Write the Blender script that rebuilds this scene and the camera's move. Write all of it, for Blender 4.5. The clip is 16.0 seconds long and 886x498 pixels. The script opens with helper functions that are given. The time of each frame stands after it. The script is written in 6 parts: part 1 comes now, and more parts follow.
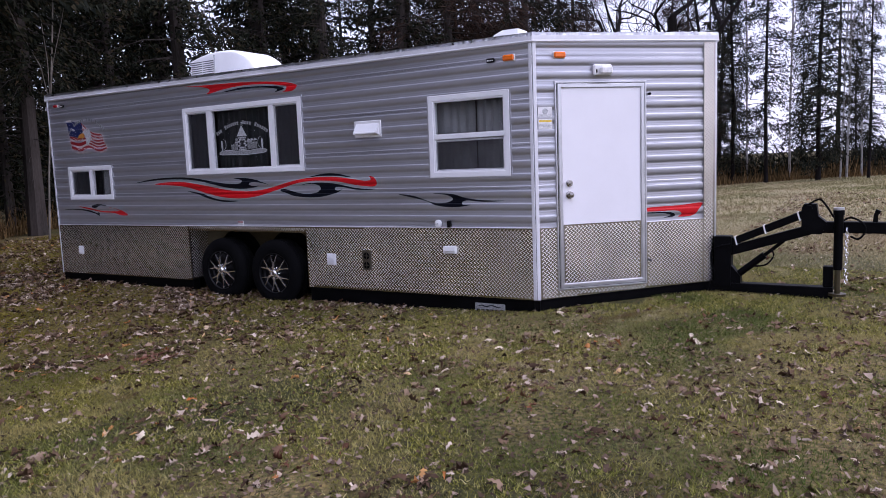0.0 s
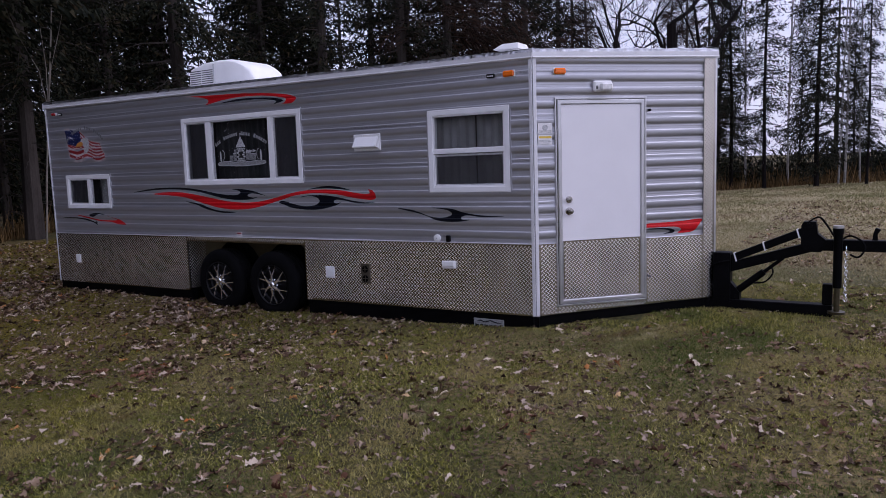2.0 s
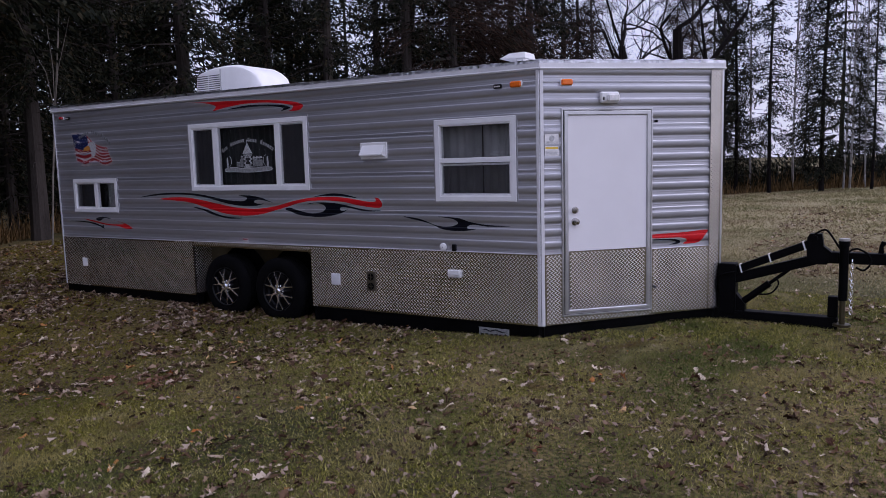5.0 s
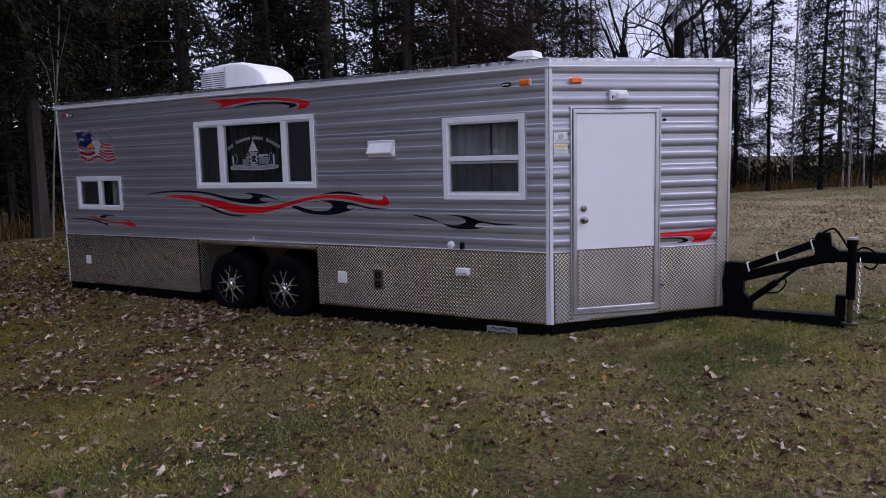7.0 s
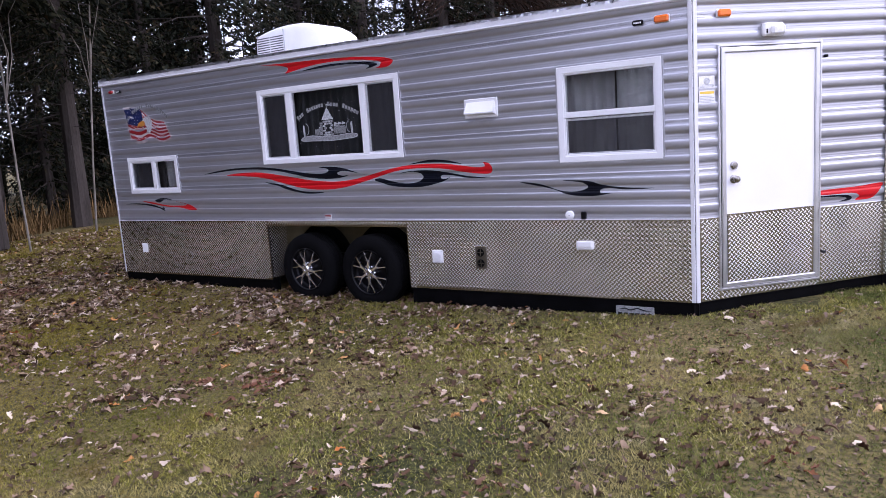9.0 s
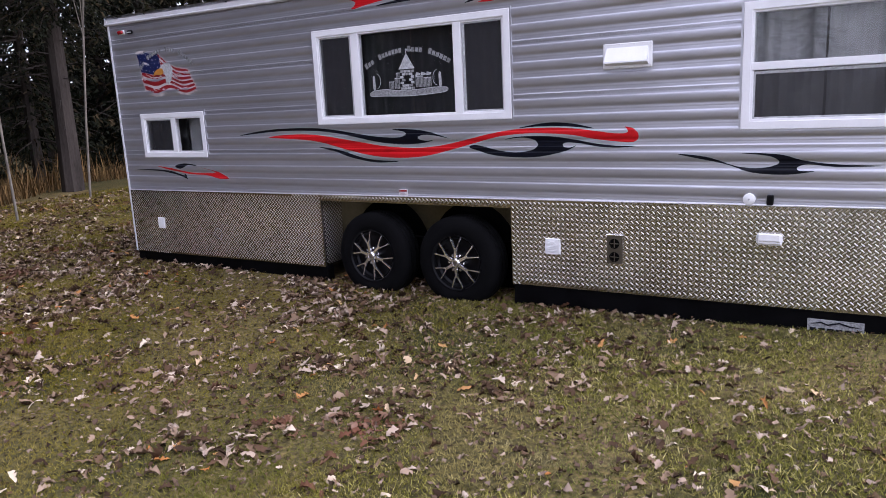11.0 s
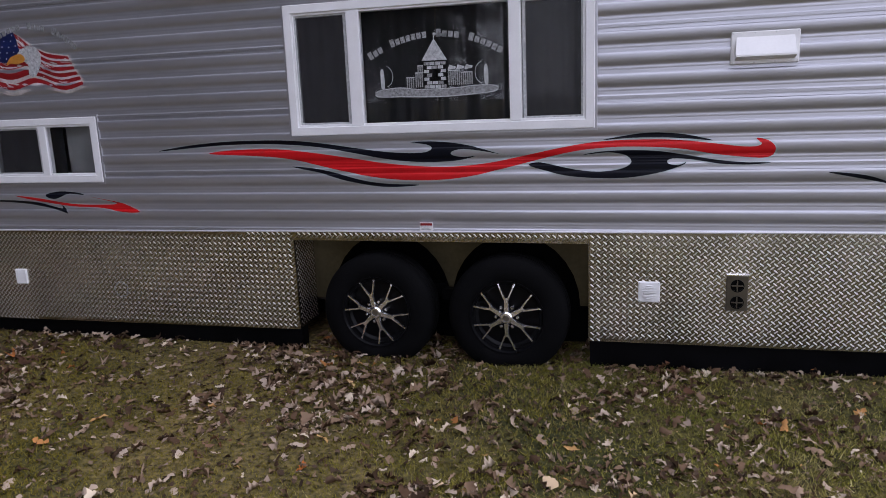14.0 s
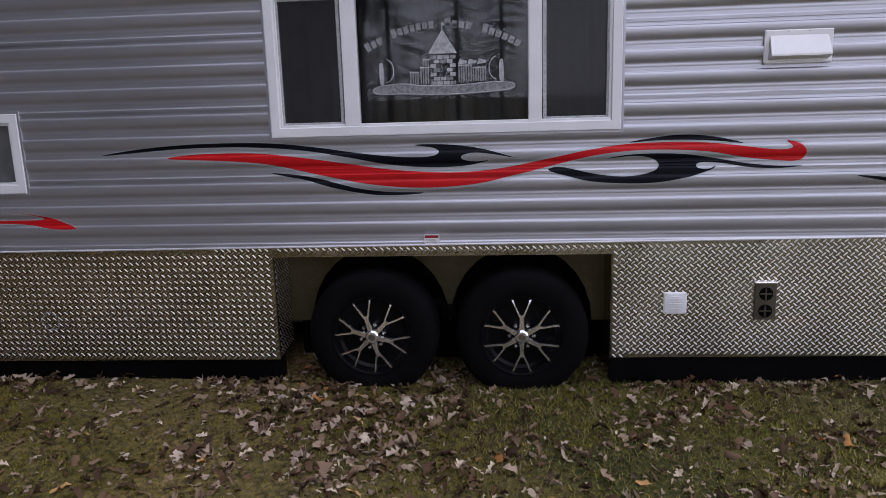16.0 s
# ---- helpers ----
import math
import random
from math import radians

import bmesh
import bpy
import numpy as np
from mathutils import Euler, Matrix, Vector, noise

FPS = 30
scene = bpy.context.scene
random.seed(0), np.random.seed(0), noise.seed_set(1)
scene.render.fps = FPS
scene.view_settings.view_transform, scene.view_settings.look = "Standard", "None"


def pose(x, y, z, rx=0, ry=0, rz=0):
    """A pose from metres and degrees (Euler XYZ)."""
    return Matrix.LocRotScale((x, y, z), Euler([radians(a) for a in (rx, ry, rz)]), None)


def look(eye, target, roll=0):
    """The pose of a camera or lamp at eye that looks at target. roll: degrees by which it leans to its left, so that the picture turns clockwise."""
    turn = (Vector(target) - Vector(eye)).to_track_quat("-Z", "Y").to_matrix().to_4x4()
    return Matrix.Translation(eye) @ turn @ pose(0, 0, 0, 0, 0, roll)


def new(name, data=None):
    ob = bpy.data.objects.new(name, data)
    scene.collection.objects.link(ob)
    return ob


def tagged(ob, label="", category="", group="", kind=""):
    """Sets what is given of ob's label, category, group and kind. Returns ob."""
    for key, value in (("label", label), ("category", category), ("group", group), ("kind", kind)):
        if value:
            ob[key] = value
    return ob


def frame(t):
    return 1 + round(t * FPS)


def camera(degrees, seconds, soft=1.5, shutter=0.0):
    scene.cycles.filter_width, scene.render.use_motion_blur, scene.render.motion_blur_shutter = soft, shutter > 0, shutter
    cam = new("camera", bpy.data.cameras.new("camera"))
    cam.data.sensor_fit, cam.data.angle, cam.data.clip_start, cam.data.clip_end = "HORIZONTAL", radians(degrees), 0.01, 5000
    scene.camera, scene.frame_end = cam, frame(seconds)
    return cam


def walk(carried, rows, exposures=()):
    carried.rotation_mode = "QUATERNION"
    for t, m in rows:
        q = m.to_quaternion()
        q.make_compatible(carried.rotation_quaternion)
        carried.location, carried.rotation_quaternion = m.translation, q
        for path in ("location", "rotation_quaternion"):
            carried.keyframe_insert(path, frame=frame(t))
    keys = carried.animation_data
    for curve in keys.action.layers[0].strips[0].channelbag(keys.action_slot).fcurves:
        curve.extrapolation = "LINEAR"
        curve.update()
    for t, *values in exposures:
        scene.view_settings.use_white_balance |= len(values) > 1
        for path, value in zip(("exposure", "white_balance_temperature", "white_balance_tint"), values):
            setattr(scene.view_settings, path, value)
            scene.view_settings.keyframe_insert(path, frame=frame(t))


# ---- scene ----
cam = camera(63.0, 16.0, soft=0.8)
PATH = [
    (0, (2.606, -5.842, 1.428), (1.57, -4.148, 1.196), -2.2),
    (0.5, (2.595, -5.852, 1.462), (1.56, -4.156, 1.233), -2.0),
    (1, (2.597, -5.846, 1.472), (1.56, -4.151, 1.247), -1.6),
    (1.5, (2.583, -5.859, 1.495), (1.552, -4.159, 1.275), -1.8),
    (2, (2.585, -5.818, 1.56), (1.554, -4.121, 1.329), -1.9),
    (2.5, (2.582, -5.82, 1.541), (1.549, -4.122, 1.318), -1.9),
    (3, (2.573, -5.829, 1.585), (1.536, -4.134, 1.356), -1.9),
    (3.5, (2.57, -5.838, 1.624), (1.532, -4.145, 1.39), -1.7),
    (4, (2.571, -5.835, 1.645), (1.533, -4.142, 1.411), -1.6),
    (6.5, (2.552, -5.853, 1.651), (1.514, -4.159, 1.421), -1.4),
    (7, (2.48, -5.889, 1.652), (1.449, -4.192, 1.415), -1.4),
    (7.5, (2.343, -5.904, 1.622), (1.294, -4.224, 1.346), -2.3),
    (8, (2.089, -5.79, 1.595), (0.956, -4.172, 1.283), -3.4),
    (8.5, (1.786, -5.668, 1.57), (0.634, -4.066, 1.239), -4.4),
    (9, (1.359, -5.555, 1.585), (0.276, -3.902, 1.278), -4.0),
    (9.5, (0.989, -5.384, 1.585), (-0.05, -3.711, 1.235), -4.9),
    (10, (0.561, -5.21, 1.591), (-0.589, -3.613, 1.235), -4.7),
    (10.2, (0.412, -5.13, 1.561), (-0.75, -3.547, 1.183), -3.8),
    (12.3, (-1.347, -4.528, 1.617), (-2.165, -2.755, 1.187), -3.4),
    (12.5, (-1.479, -4.473, 1.643), (-2.295, -2.702, 1.197), -3.8),
    (13, (-1.8, -4.275, 1.64), (-2.558, -2.463, 1.265), -4.4),
    (13.5, (-2.066, -4.195, 1.606), (-2.715, -2.348, 1.194), -1.9),
    (14, (-2.377, -4.17, 1.603), (-2.906, -2.284, 1.199), -2.3),
    (14.5, (-2.602, -4.061, 1.555), (-3.115, -2.174, 1.136), -1.8),
    (15, (-2.824, -3.909, 1.522), (-3.253, -1.988, 1.167), -1.8),
    (15.5, (-2.997, -3.858, 1.601), (-3.326, -1.92, 1.232), -0.9),
    (16, (-3.229, -3.872, 1.606), (-3.407, -1.923, 1.196), -1.7),
]
LIGHT = [(0, 0.05), (0.5, -0.22), (1.5, -0.50), (3.5, -0.64), (7, -0.60), (7.6, -0.24), (8.2, 0.38), (8.5, 0.62), (9, 0.61), (9.5, 0.35), (10.0, 0.86), (10.2, 0.9), (11.2, 0.55), (12.3, 0.25), (13, 0.37), (13.5, 0.3), (14, 0.2), (14.6, 0.64), (15, 0.61), (15.5, 0.36), (16, 0.06)]
walk(cam, [(t, look(eye, target, roll)) for t, eye, target, roll in PATH], [(t, e, 5750 if t < 11 else 6050 if t < 14 else 6200, 23 if t < 11 else 19 if t < 14 else 15) for t, e in LIGHT])

# ---- sky and light ----
world = bpy.data.worlds.new("overcast_sky")
scene.world = world
world.use_nodes = True
wn, wl = world.node_tree.nodes, world.node_tree.links
wn.clear()
w_out = wn.new("ShaderNodeOutputWorld")
w_sky = wn.new("ShaderNodeTexSky")
w_sky.sky_type, w_sky.sun_disc = "NISHITA", False
w_sky.sun_elevation, w_sky.sun_rotation = radians(40), radians(67)
w_sky.dust_density, w_sky.air_density = 3.0, 1.0
w_a = wn.new("ShaderNodeBackground")
w_a.inputs["Strength"].default_value = 0.05
wl.new(w_sky.outputs["Color"], w_a.inputs["Color"])
# the cloud cover: an even grey, brighter overhead as an overcast sky is
w_tc = wn.new("ShaderNodeTexCoord")
w_sep = wn.new("ShaderNodeSeparateXYZ")
wl.new(w_tc.outputs["Generated"], w_sep.inputs["Vector"])
w_map = wn.new("ShaderNodeMapRange")
w_map.inputs["From Min"].default_value, w_map.inputs["From Max"].default_value = 0.0, 1.0
w_map.inputs["To Min"].default_value, w_map.inputs["To Max"].default_value = 1.15, 1.72
wl.new(w_sep.outputs["Z"], w_map.inputs["Value"])
w_b = wn.new("ShaderNodeBackground")
w_b.inputs["Color"].default_value = (0.89, 0.885, 1.0, 1)
wl.new(w_map.outputs["Result"], w_b.inputs["Strength"])
w_add = wn.new("ShaderNodeAddShader")
wl.new(w_a.outputs["Background"], w_add.inputs[0])
wl.new(w_b.outputs["Background"], w_add.inputs[1])
wl.new(w_add.outputs["Shader"], w_out.inputs["Surface"])

sun_data = bpy.data.lights.new("sun", "SUN")
sun_data.energy, sun_data.angle, sun_data.color = 0.9, radians(40), (1.0, 0.96, 0.92)
sun = new("sun", sun_data)
sun.matrix_basis = look((12, 5, 11), (0, 0, 0))


# ---- materials ----
def material(name, base, rough=0.6, metal=0.0, vary=0.12, scale=8.0, fine=90.0, bump=0.0, bump_scale=60.0, second=None,
             stretch=(1, 1, 1), spec=0.5, coat=0.0, rough_vary=0.1):
    """A surface whose colour drifts at a broad and a fine scale, with a little relief and uneven gloss."""
    m = bpy.data.materials.new(name)
    m.use_nodes = True
    n, l = m.node_tree.nodes, m.node_tree.links
    b = n["Principled BSDF"]
    b.inputs["Metallic"].default_value = metal
    b.inputs["Specular IOR Level"].default_value = spec
    b.inputs["Coat Weight"].default_value = coat
    tc = n.new("ShaderNodeTexCoord")
    mp = n.new("ShaderNodeMapping")
    mp.inputs["Scale"].default_value = stretch
    l.new(tc.outputs["Object"], mp.inputs["Vector"])
    broad, tiny = n.new("ShaderNodeTexNoise"), n.new("ShaderNodeTexNoise")
    for tex, s in ((broad, scale), (tiny, fine)):
        tex.inputs["Scale"].default_value, tex.inputs["Detail"].default_value = s, 4
        l.new(mp.outputs["Vector"], tex.inputs["Vector"])
    mix = n.new("ShaderNodeMath")
    mix.operation = "ADD"
    half = n.new("ShaderNodeMath")
    half.operation, half.inputs[1].default_value = "MULTIPLY", 0.45
    l.new(tiny.outputs["Fac"], half.inputs[0])
    l.new(broad.outputs["Fac"], mix.inputs[0])
    l.new(half.outputs[0], mix.inputs[1])
    ramp = n.new("ShaderNodeValToRGB")
    dark = second or tuple(max(0.0, c * (1 - 2 * vary)) for c in base)
    light = tuple(min(1.0, c * (1 + vary)) for c in base) if not second else base
    ramp.color_ramp.elements[0].position, ramp.color_ramp.elements[0].color = 0.45, (*dark, 1)
    ramp.color_ramp.elements[1].position, ramp.color_ramp.elements[1].color = 0.95, (*light, 1)
    l.new(mix.outputs[0], ramp.inputs["Fac"])
    l.new(ramp.outputs["Color"], b.inputs["Base Color"])
    rr = n.new("ShaderNodeMapRange")
    rr.inputs["To Min"].default_value, rr.inputs["To Max"].default_value = max(0.02, rough - rough_vary), min(1, rough + rough_vary)
    l.new(broad.outputs["Fac"], rr.inputs["Value"])
    l.new(rr.outputs["Result"], b.inputs["Roughness"])
    if bump:
        bt, bp = n.new("ShaderNodeTexNoise"), n.new("ShaderNodeBump")
        bt.inputs["Scale"].default_value, bt.inputs["Detail"].default_value = bump_scale, 6
        bp.inputs["Strength"].default_value, bp.inputs["Distance"].default_value = bump, 0.01
        l.new(mp.outputs["Vector"], bt.inputs["Vector"])
        l.new(bt.outputs["Fac"], bp.inputs["Height"])
        l.new(bp.outputs["Normal"], b.inputs["Normal"])
    return m


def island_material(name, stops, rough=0.8, patches=(), translucent=0.0, moss_shade=None):
    """For joined pieces: a colour of its own for each island; patch tints broad areas of ground."""
    m = bpy.data.materials.new(name)
    m.use_nodes = True
    n, l = m.node_tree.nodes, m.node_tree.links
    b = n["Principled BSDF"]
    b.inputs["Roughness"].default_value = rough
    b.inputs["Specular IOR Level"].default_value = 0.08
    geo, ramp = n.new("ShaderNodeNewGeometry"), n.new("ShaderNodeValToRGB")
    e = ramp.color_ramp.elements
    e[0].position, e[0].color = stops[0][0], (*stops[0][1], 1)
    e[1].position, e[1].color = stops[-1][0], (*stops[-1][1], 1)
    for p, c in stops[1:-1]:
        e.new(p).color = (*c, 1)
    l.new(geo.outputs["Random Per Island"], ramp.inputs["Fac"])
    colour = ramp.outputs["Color"]
    for patch, patch_scale, low, high in patches:
        tc, tex, r2, mx = n.new("ShaderNodeTexCoord"), n.new("ShaderNodeTexNoise"), n.new("ShaderNodeMapRange"), n.new("ShaderNodeMix")
        tex.inputs["Scale"].default_value, tex.inputs["Detail"].default_value = patch_scale, 5
        r2.inputs["From Min"].default_value, r2.inputs["From Max"].default_value = low, high
        r2.inputs["To Max"].default_value = 0.8
        mx.data_type = "RGBA"
        mx.inputs[7].default_value = (*patch, 1)
        l.new(tc.outputs["Object"], tex.inputs["Vector"])
        l.new(tex.outputs["Fac"], r2.inputs["Value"])
        l.new(r2.outputs["Result"], mx.inputs[0])
        l.new(colour, mx.inputs[6])
        colour = mx.outputs[2]
    if moss_shade:
        # brown moss towards the wood, darkened so the trees' shade is partly in its colour
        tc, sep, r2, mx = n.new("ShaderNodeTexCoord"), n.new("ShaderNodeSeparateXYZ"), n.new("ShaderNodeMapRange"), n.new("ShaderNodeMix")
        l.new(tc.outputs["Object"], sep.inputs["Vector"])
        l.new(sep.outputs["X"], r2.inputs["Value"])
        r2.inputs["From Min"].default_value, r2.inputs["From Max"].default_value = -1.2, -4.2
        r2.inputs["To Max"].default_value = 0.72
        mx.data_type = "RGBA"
        mx.inputs[7].default_value = (*moss_shade, 1)
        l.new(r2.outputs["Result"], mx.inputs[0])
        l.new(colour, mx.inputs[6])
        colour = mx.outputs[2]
    l.new(colour, b.inputs["Base Color"])
    if translucent:
        tr, ms = n.new("ShaderNodeBsdfTranslucent"), n.new("ShaderNodeMixShader")
        l.new(colour, tr.inputs["Color"])
        ms.inputs[0].default_value = translucent
        l.new(b.outputs[0], ms.inputs[1])
        l.new(tr.outputs[0], ms.inputs[2])
        l.new(ms.outputs[0], n["Material Output"].inputs["Surface"])
    return m


def glass_material(name):
    m = bpy.data.materials.new(name)
    m.use_nodes = True
    b = m.node_tree.nodes["Principled BSDF"]
    b.inputs["Base Color"].default_value = (0.86, 0.88, 0.88, 1)
    b.inputs["Transmission Weight"].default_value, b.inputs["Roughness"].default_value, b.inputs["IOR"].default_value = 1.0, 0.015, 1.45
    return m


def mesh_screen_material(name):
    m = bpy.data.materials.new(name)
    m.use_nodes = True
    n, l = m.node_tree.nodes, m.node_tree.links
    b = n["Principled BSDF"]
    b.inputs["Base Color"].default_value, b.inputs["Roughness"].default_value = (0.03, 0.03, 0.034, 1), 0.6
    t, ms = n.new("ShaderNodeBsdfTransparent"), n.new("ShaderNodeMixShader")
    ms.inputs[0].default_value = 0.55
    l.new(t.outputs[0], ms.inputs[1])
    l.new(b.outputs[0], ms.inputs[2])
    l.new(ms.outputs[0], n["Material Output"].inputs["Surface"])
    return m


M_SIDING = material("silver_siding", (0.470, 0.472, 0.508), 0.34, 0.66, 0.07, 1.4, 14, 0.05, 6, stretch=(0.35, 0.35, 2.5), rough_vary=0.06)
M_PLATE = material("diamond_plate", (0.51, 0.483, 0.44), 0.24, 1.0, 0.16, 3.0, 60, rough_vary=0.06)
# lighter, rougher copy of the plate: the lugs' glint is put into the colour
M_LUG = material("lug_lightened", (0.70, 0.665, 0.605), 0.38, 1.0, 0.08, 3.0, 60, rough_vary=0.05)
M_TRIM = material("white_aluminium_trim", (0.70, 0.70, 0.72), 0.38, 0.15, 0.05, 5, 60, 0.03, 30)
M_BARE = material("mill_aluminium", (0.62, 0.62, 0.635), 0.34, 0.95, 0.06, 6, 80, 0.05, 30)
M_FOIL = material("crinkled_foil_tape", (0.66, 0.67, 0.72), 0.30, 0.9, 0.25, 9, 40, 1.0, 22)
M_VINYL = material("white_vinyl", (0.80, 0.80, 0.81), 0.42, 0, 0.03, 6, 80)
M_DOOR = material("white_door_skin", (0.80, 0.79, 0.81), 0.38, 0, 0.02, 3, 120, 0.04, 220)
M_PLASTIC = material("white_plastic", (0.82, 0.82, 0.82), 0.4, 0, 0.03, 6, 80)
M_STEEL = material("black_painted_steel", (0.0025, 0.0025, 0.003), 0.5, 0, 0.3, 5, 70, 0.15, 50, spec=0.05)
M_RUBBER = material("tyre_rubber", (0.004, 0.004, 0.0045), 0.85, 0, 0.25, 7, 90, 0.2, 60, spec=0.06)
M_BLACKGLOSS = material("gloss_black", (0.003, 0.003, 0.004), 0.3, 0, 0.1, 5, 70, spec=0.14)
M_CHROME = material("machined_chrome", (0.92, 0.92, 0.92), 0.17, 0.92, 0.05, 8, 90)
M_SLOT = material("shaded_louvre", (0.10, 0.10, 0.105), 0.7, 0, 0.1, 5, 70)
M_RED = material("red_vinyl", (0.52, 0.010, 0.013), 0.34, 0, 0.06, 2, 40, spec=0.22)
M_BLACK = material("black_vinyl", (0.004, 0.005, 0.010), 0.35, 0, 0.1, 3, 50, spec=0.15)
M_GREY = material("grey_vinyl_border", (0.42, 0.46, 0.47), 0.35, 0.2, 0.05, 3, 50)
M_AMBER = material("amber_lens", (0.85, 0.17, 0.01), 0.2, 0, 0.05, 20, 90)
M_REDLENS = material("red_lens", (0.35, 0.01, 0.015), 0.2, 0, 0.05, 20, 90)
M_NAVY = material("navy_ink", (0.010, 0.018, 0.09), 0.35, 0, 0.1, 30, 90)
M_INKRED = material("red_ink", (0.27, 0.012, 0.016), 0.35, 0, 0.1, 30, 90)
M_INKWHITE = material("white_ink", (0.75, 0.74, 0.74), 0.4, 0, 0.1, 30, 90)
M_FLAGWHITE = material("faded_flag_white", (0.52, 0.47, 0.46), 0.5, 0, 0.2, 12, 90)
M_INKGREY = material("frosted_grey_ink", (0.46, 0.47, 0.48), 0.6, 0, 0.25, 60, 300)
M_INKDIM = material("thin_grey_ink", (0.27, 0.275, 0.28), 0.6, 0, 0.35, 90, 400)
M_TAN = material("tan_ink", (0.55, 0.24, 0.04), 0.4, 0, 0.1, 30, 90)
M_YELLOW = material("yellow_ink", (0.75, 0.52, 0.06), 0.4, 0, 0.1, 30, 90)
M_GLASS = glass_material("window_glass")
M_SCREEN = mesh_screen_material("insect_screen")
M_DARKCLOTH = material("charcoal_curtain", (0.022, 0.022, 0.026), 0.9, 0, 0.3, 6, 300, 0.2, 200)
M_CURTAIN = material("grey_curtain", (0.29, 0.285, 0.285), 0.9, 0, 0.2, 6, 200, 0.2, 200)
M_INSIDE = material("dark_panelling", (0.05, 0.04, 0.035), 0.7, 0, 0.2, 3, 50)
M_ROOF = material("roof_membrane", (0.55, 0.56, 0.58), 0.5, 0.3, 0.15, 2, 40)
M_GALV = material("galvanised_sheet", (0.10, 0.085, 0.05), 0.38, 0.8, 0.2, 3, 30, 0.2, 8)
M_BRONZE = material("bronze_painted_metal", (0.10, 0.085, 0.06), 0.45, 0.5, 0.15, 8, 90)
M_NICKEL = material("satin_nickel", (0.36, 0.34, 0.32), 0.25, 1.0, 0.08, 20, 90)
M_BARK = material("grey_brown_bark", (0.055, 0.047, 0.043), 0.95, 0, 0.3, 3, 40, 0.9, 18, stretch=(1, 1, 0.25), spec=0.08)
M_DARKBARK = material("dark_oak_bark", (0.012, 0.010, 0.010), 0.95, 0, 0.3, 3, 40, 0.9, 18, stretch=(1, 1, 0.25), spec=0.08)
M_SAPLING = material("pale_sapling_bark", (0.20, 0.18, 0.155), 0.9, 0, 0.3, 4, 30, 0.4, 30, stretch=(1, 1, 0.4), spec=0.1)
M_BIRCH = material("pale_birch_bark", (0.40, 0.39, 0.38), 0.85, 0, 0.0, 3, 9, 0.3, 18, second=(0.10, 0.09, 0.085), stretch=(1, 1, 3.0))
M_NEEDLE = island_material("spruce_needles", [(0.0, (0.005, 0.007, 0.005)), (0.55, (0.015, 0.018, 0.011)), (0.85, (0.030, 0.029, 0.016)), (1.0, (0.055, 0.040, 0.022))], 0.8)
M_RUSSET = island_material("russet_twigs", [(0.0, (0.014, 0.009, 0.007)), (0.6, (0.034, 0.021, 0.016)), (1.0, (0.085, 0.050, 0.034))], 0.9)
M_BRUSH = island_material("dry_brush", [(0.0, (0.04, 0.026, 0.012)), (0.6, (0.13, 0.082, 0.034)), (1.0, (0.27, 0.175, 0.075))], 0.9)
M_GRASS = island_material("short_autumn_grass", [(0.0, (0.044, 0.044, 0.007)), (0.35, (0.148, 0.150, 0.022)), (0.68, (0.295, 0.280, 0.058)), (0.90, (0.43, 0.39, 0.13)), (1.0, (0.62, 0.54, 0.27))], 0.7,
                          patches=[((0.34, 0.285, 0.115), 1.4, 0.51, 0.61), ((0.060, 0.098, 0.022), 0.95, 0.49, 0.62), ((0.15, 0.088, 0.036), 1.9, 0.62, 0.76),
                                   ((0.46, 0.40, 0.22), 3.1, 0.60, 0.74), ((0.060, 0.066, 0.018), 5.5, 0.57, 0.72)], translucent=0.2, moss_shade=(0.172, 0.130, 0.013))
M_LEAF = island_material("fallen_oak_leaves", [(0.0, (0.030, 0.018, 0.011)), (0.38, (0.105, 0.062, 0.036)), (0.70, (0.265, 0.185, 0.125)),
                                               (0.90, (0.45, 0.365, 0.29)), (0.97, (0.64, 0.54, 0.41)), (0.985, (0.46, 0.28, 0.11)), (1.0, (0.36, 0.12, 0.03))], 0.75,
                         patches=[((0.15, 0.062, 0.036), 1.1, 0.58, 0.70)], translucent=0.12)
M_CRUMB = island_material("leaf_crumbs", [(0.0, (0.025, 0.016, 0.010)), (0.6, (0.10, 0.066, 0.045)), (1.0, (0.30, 0.23, 0.18))], 0.8)


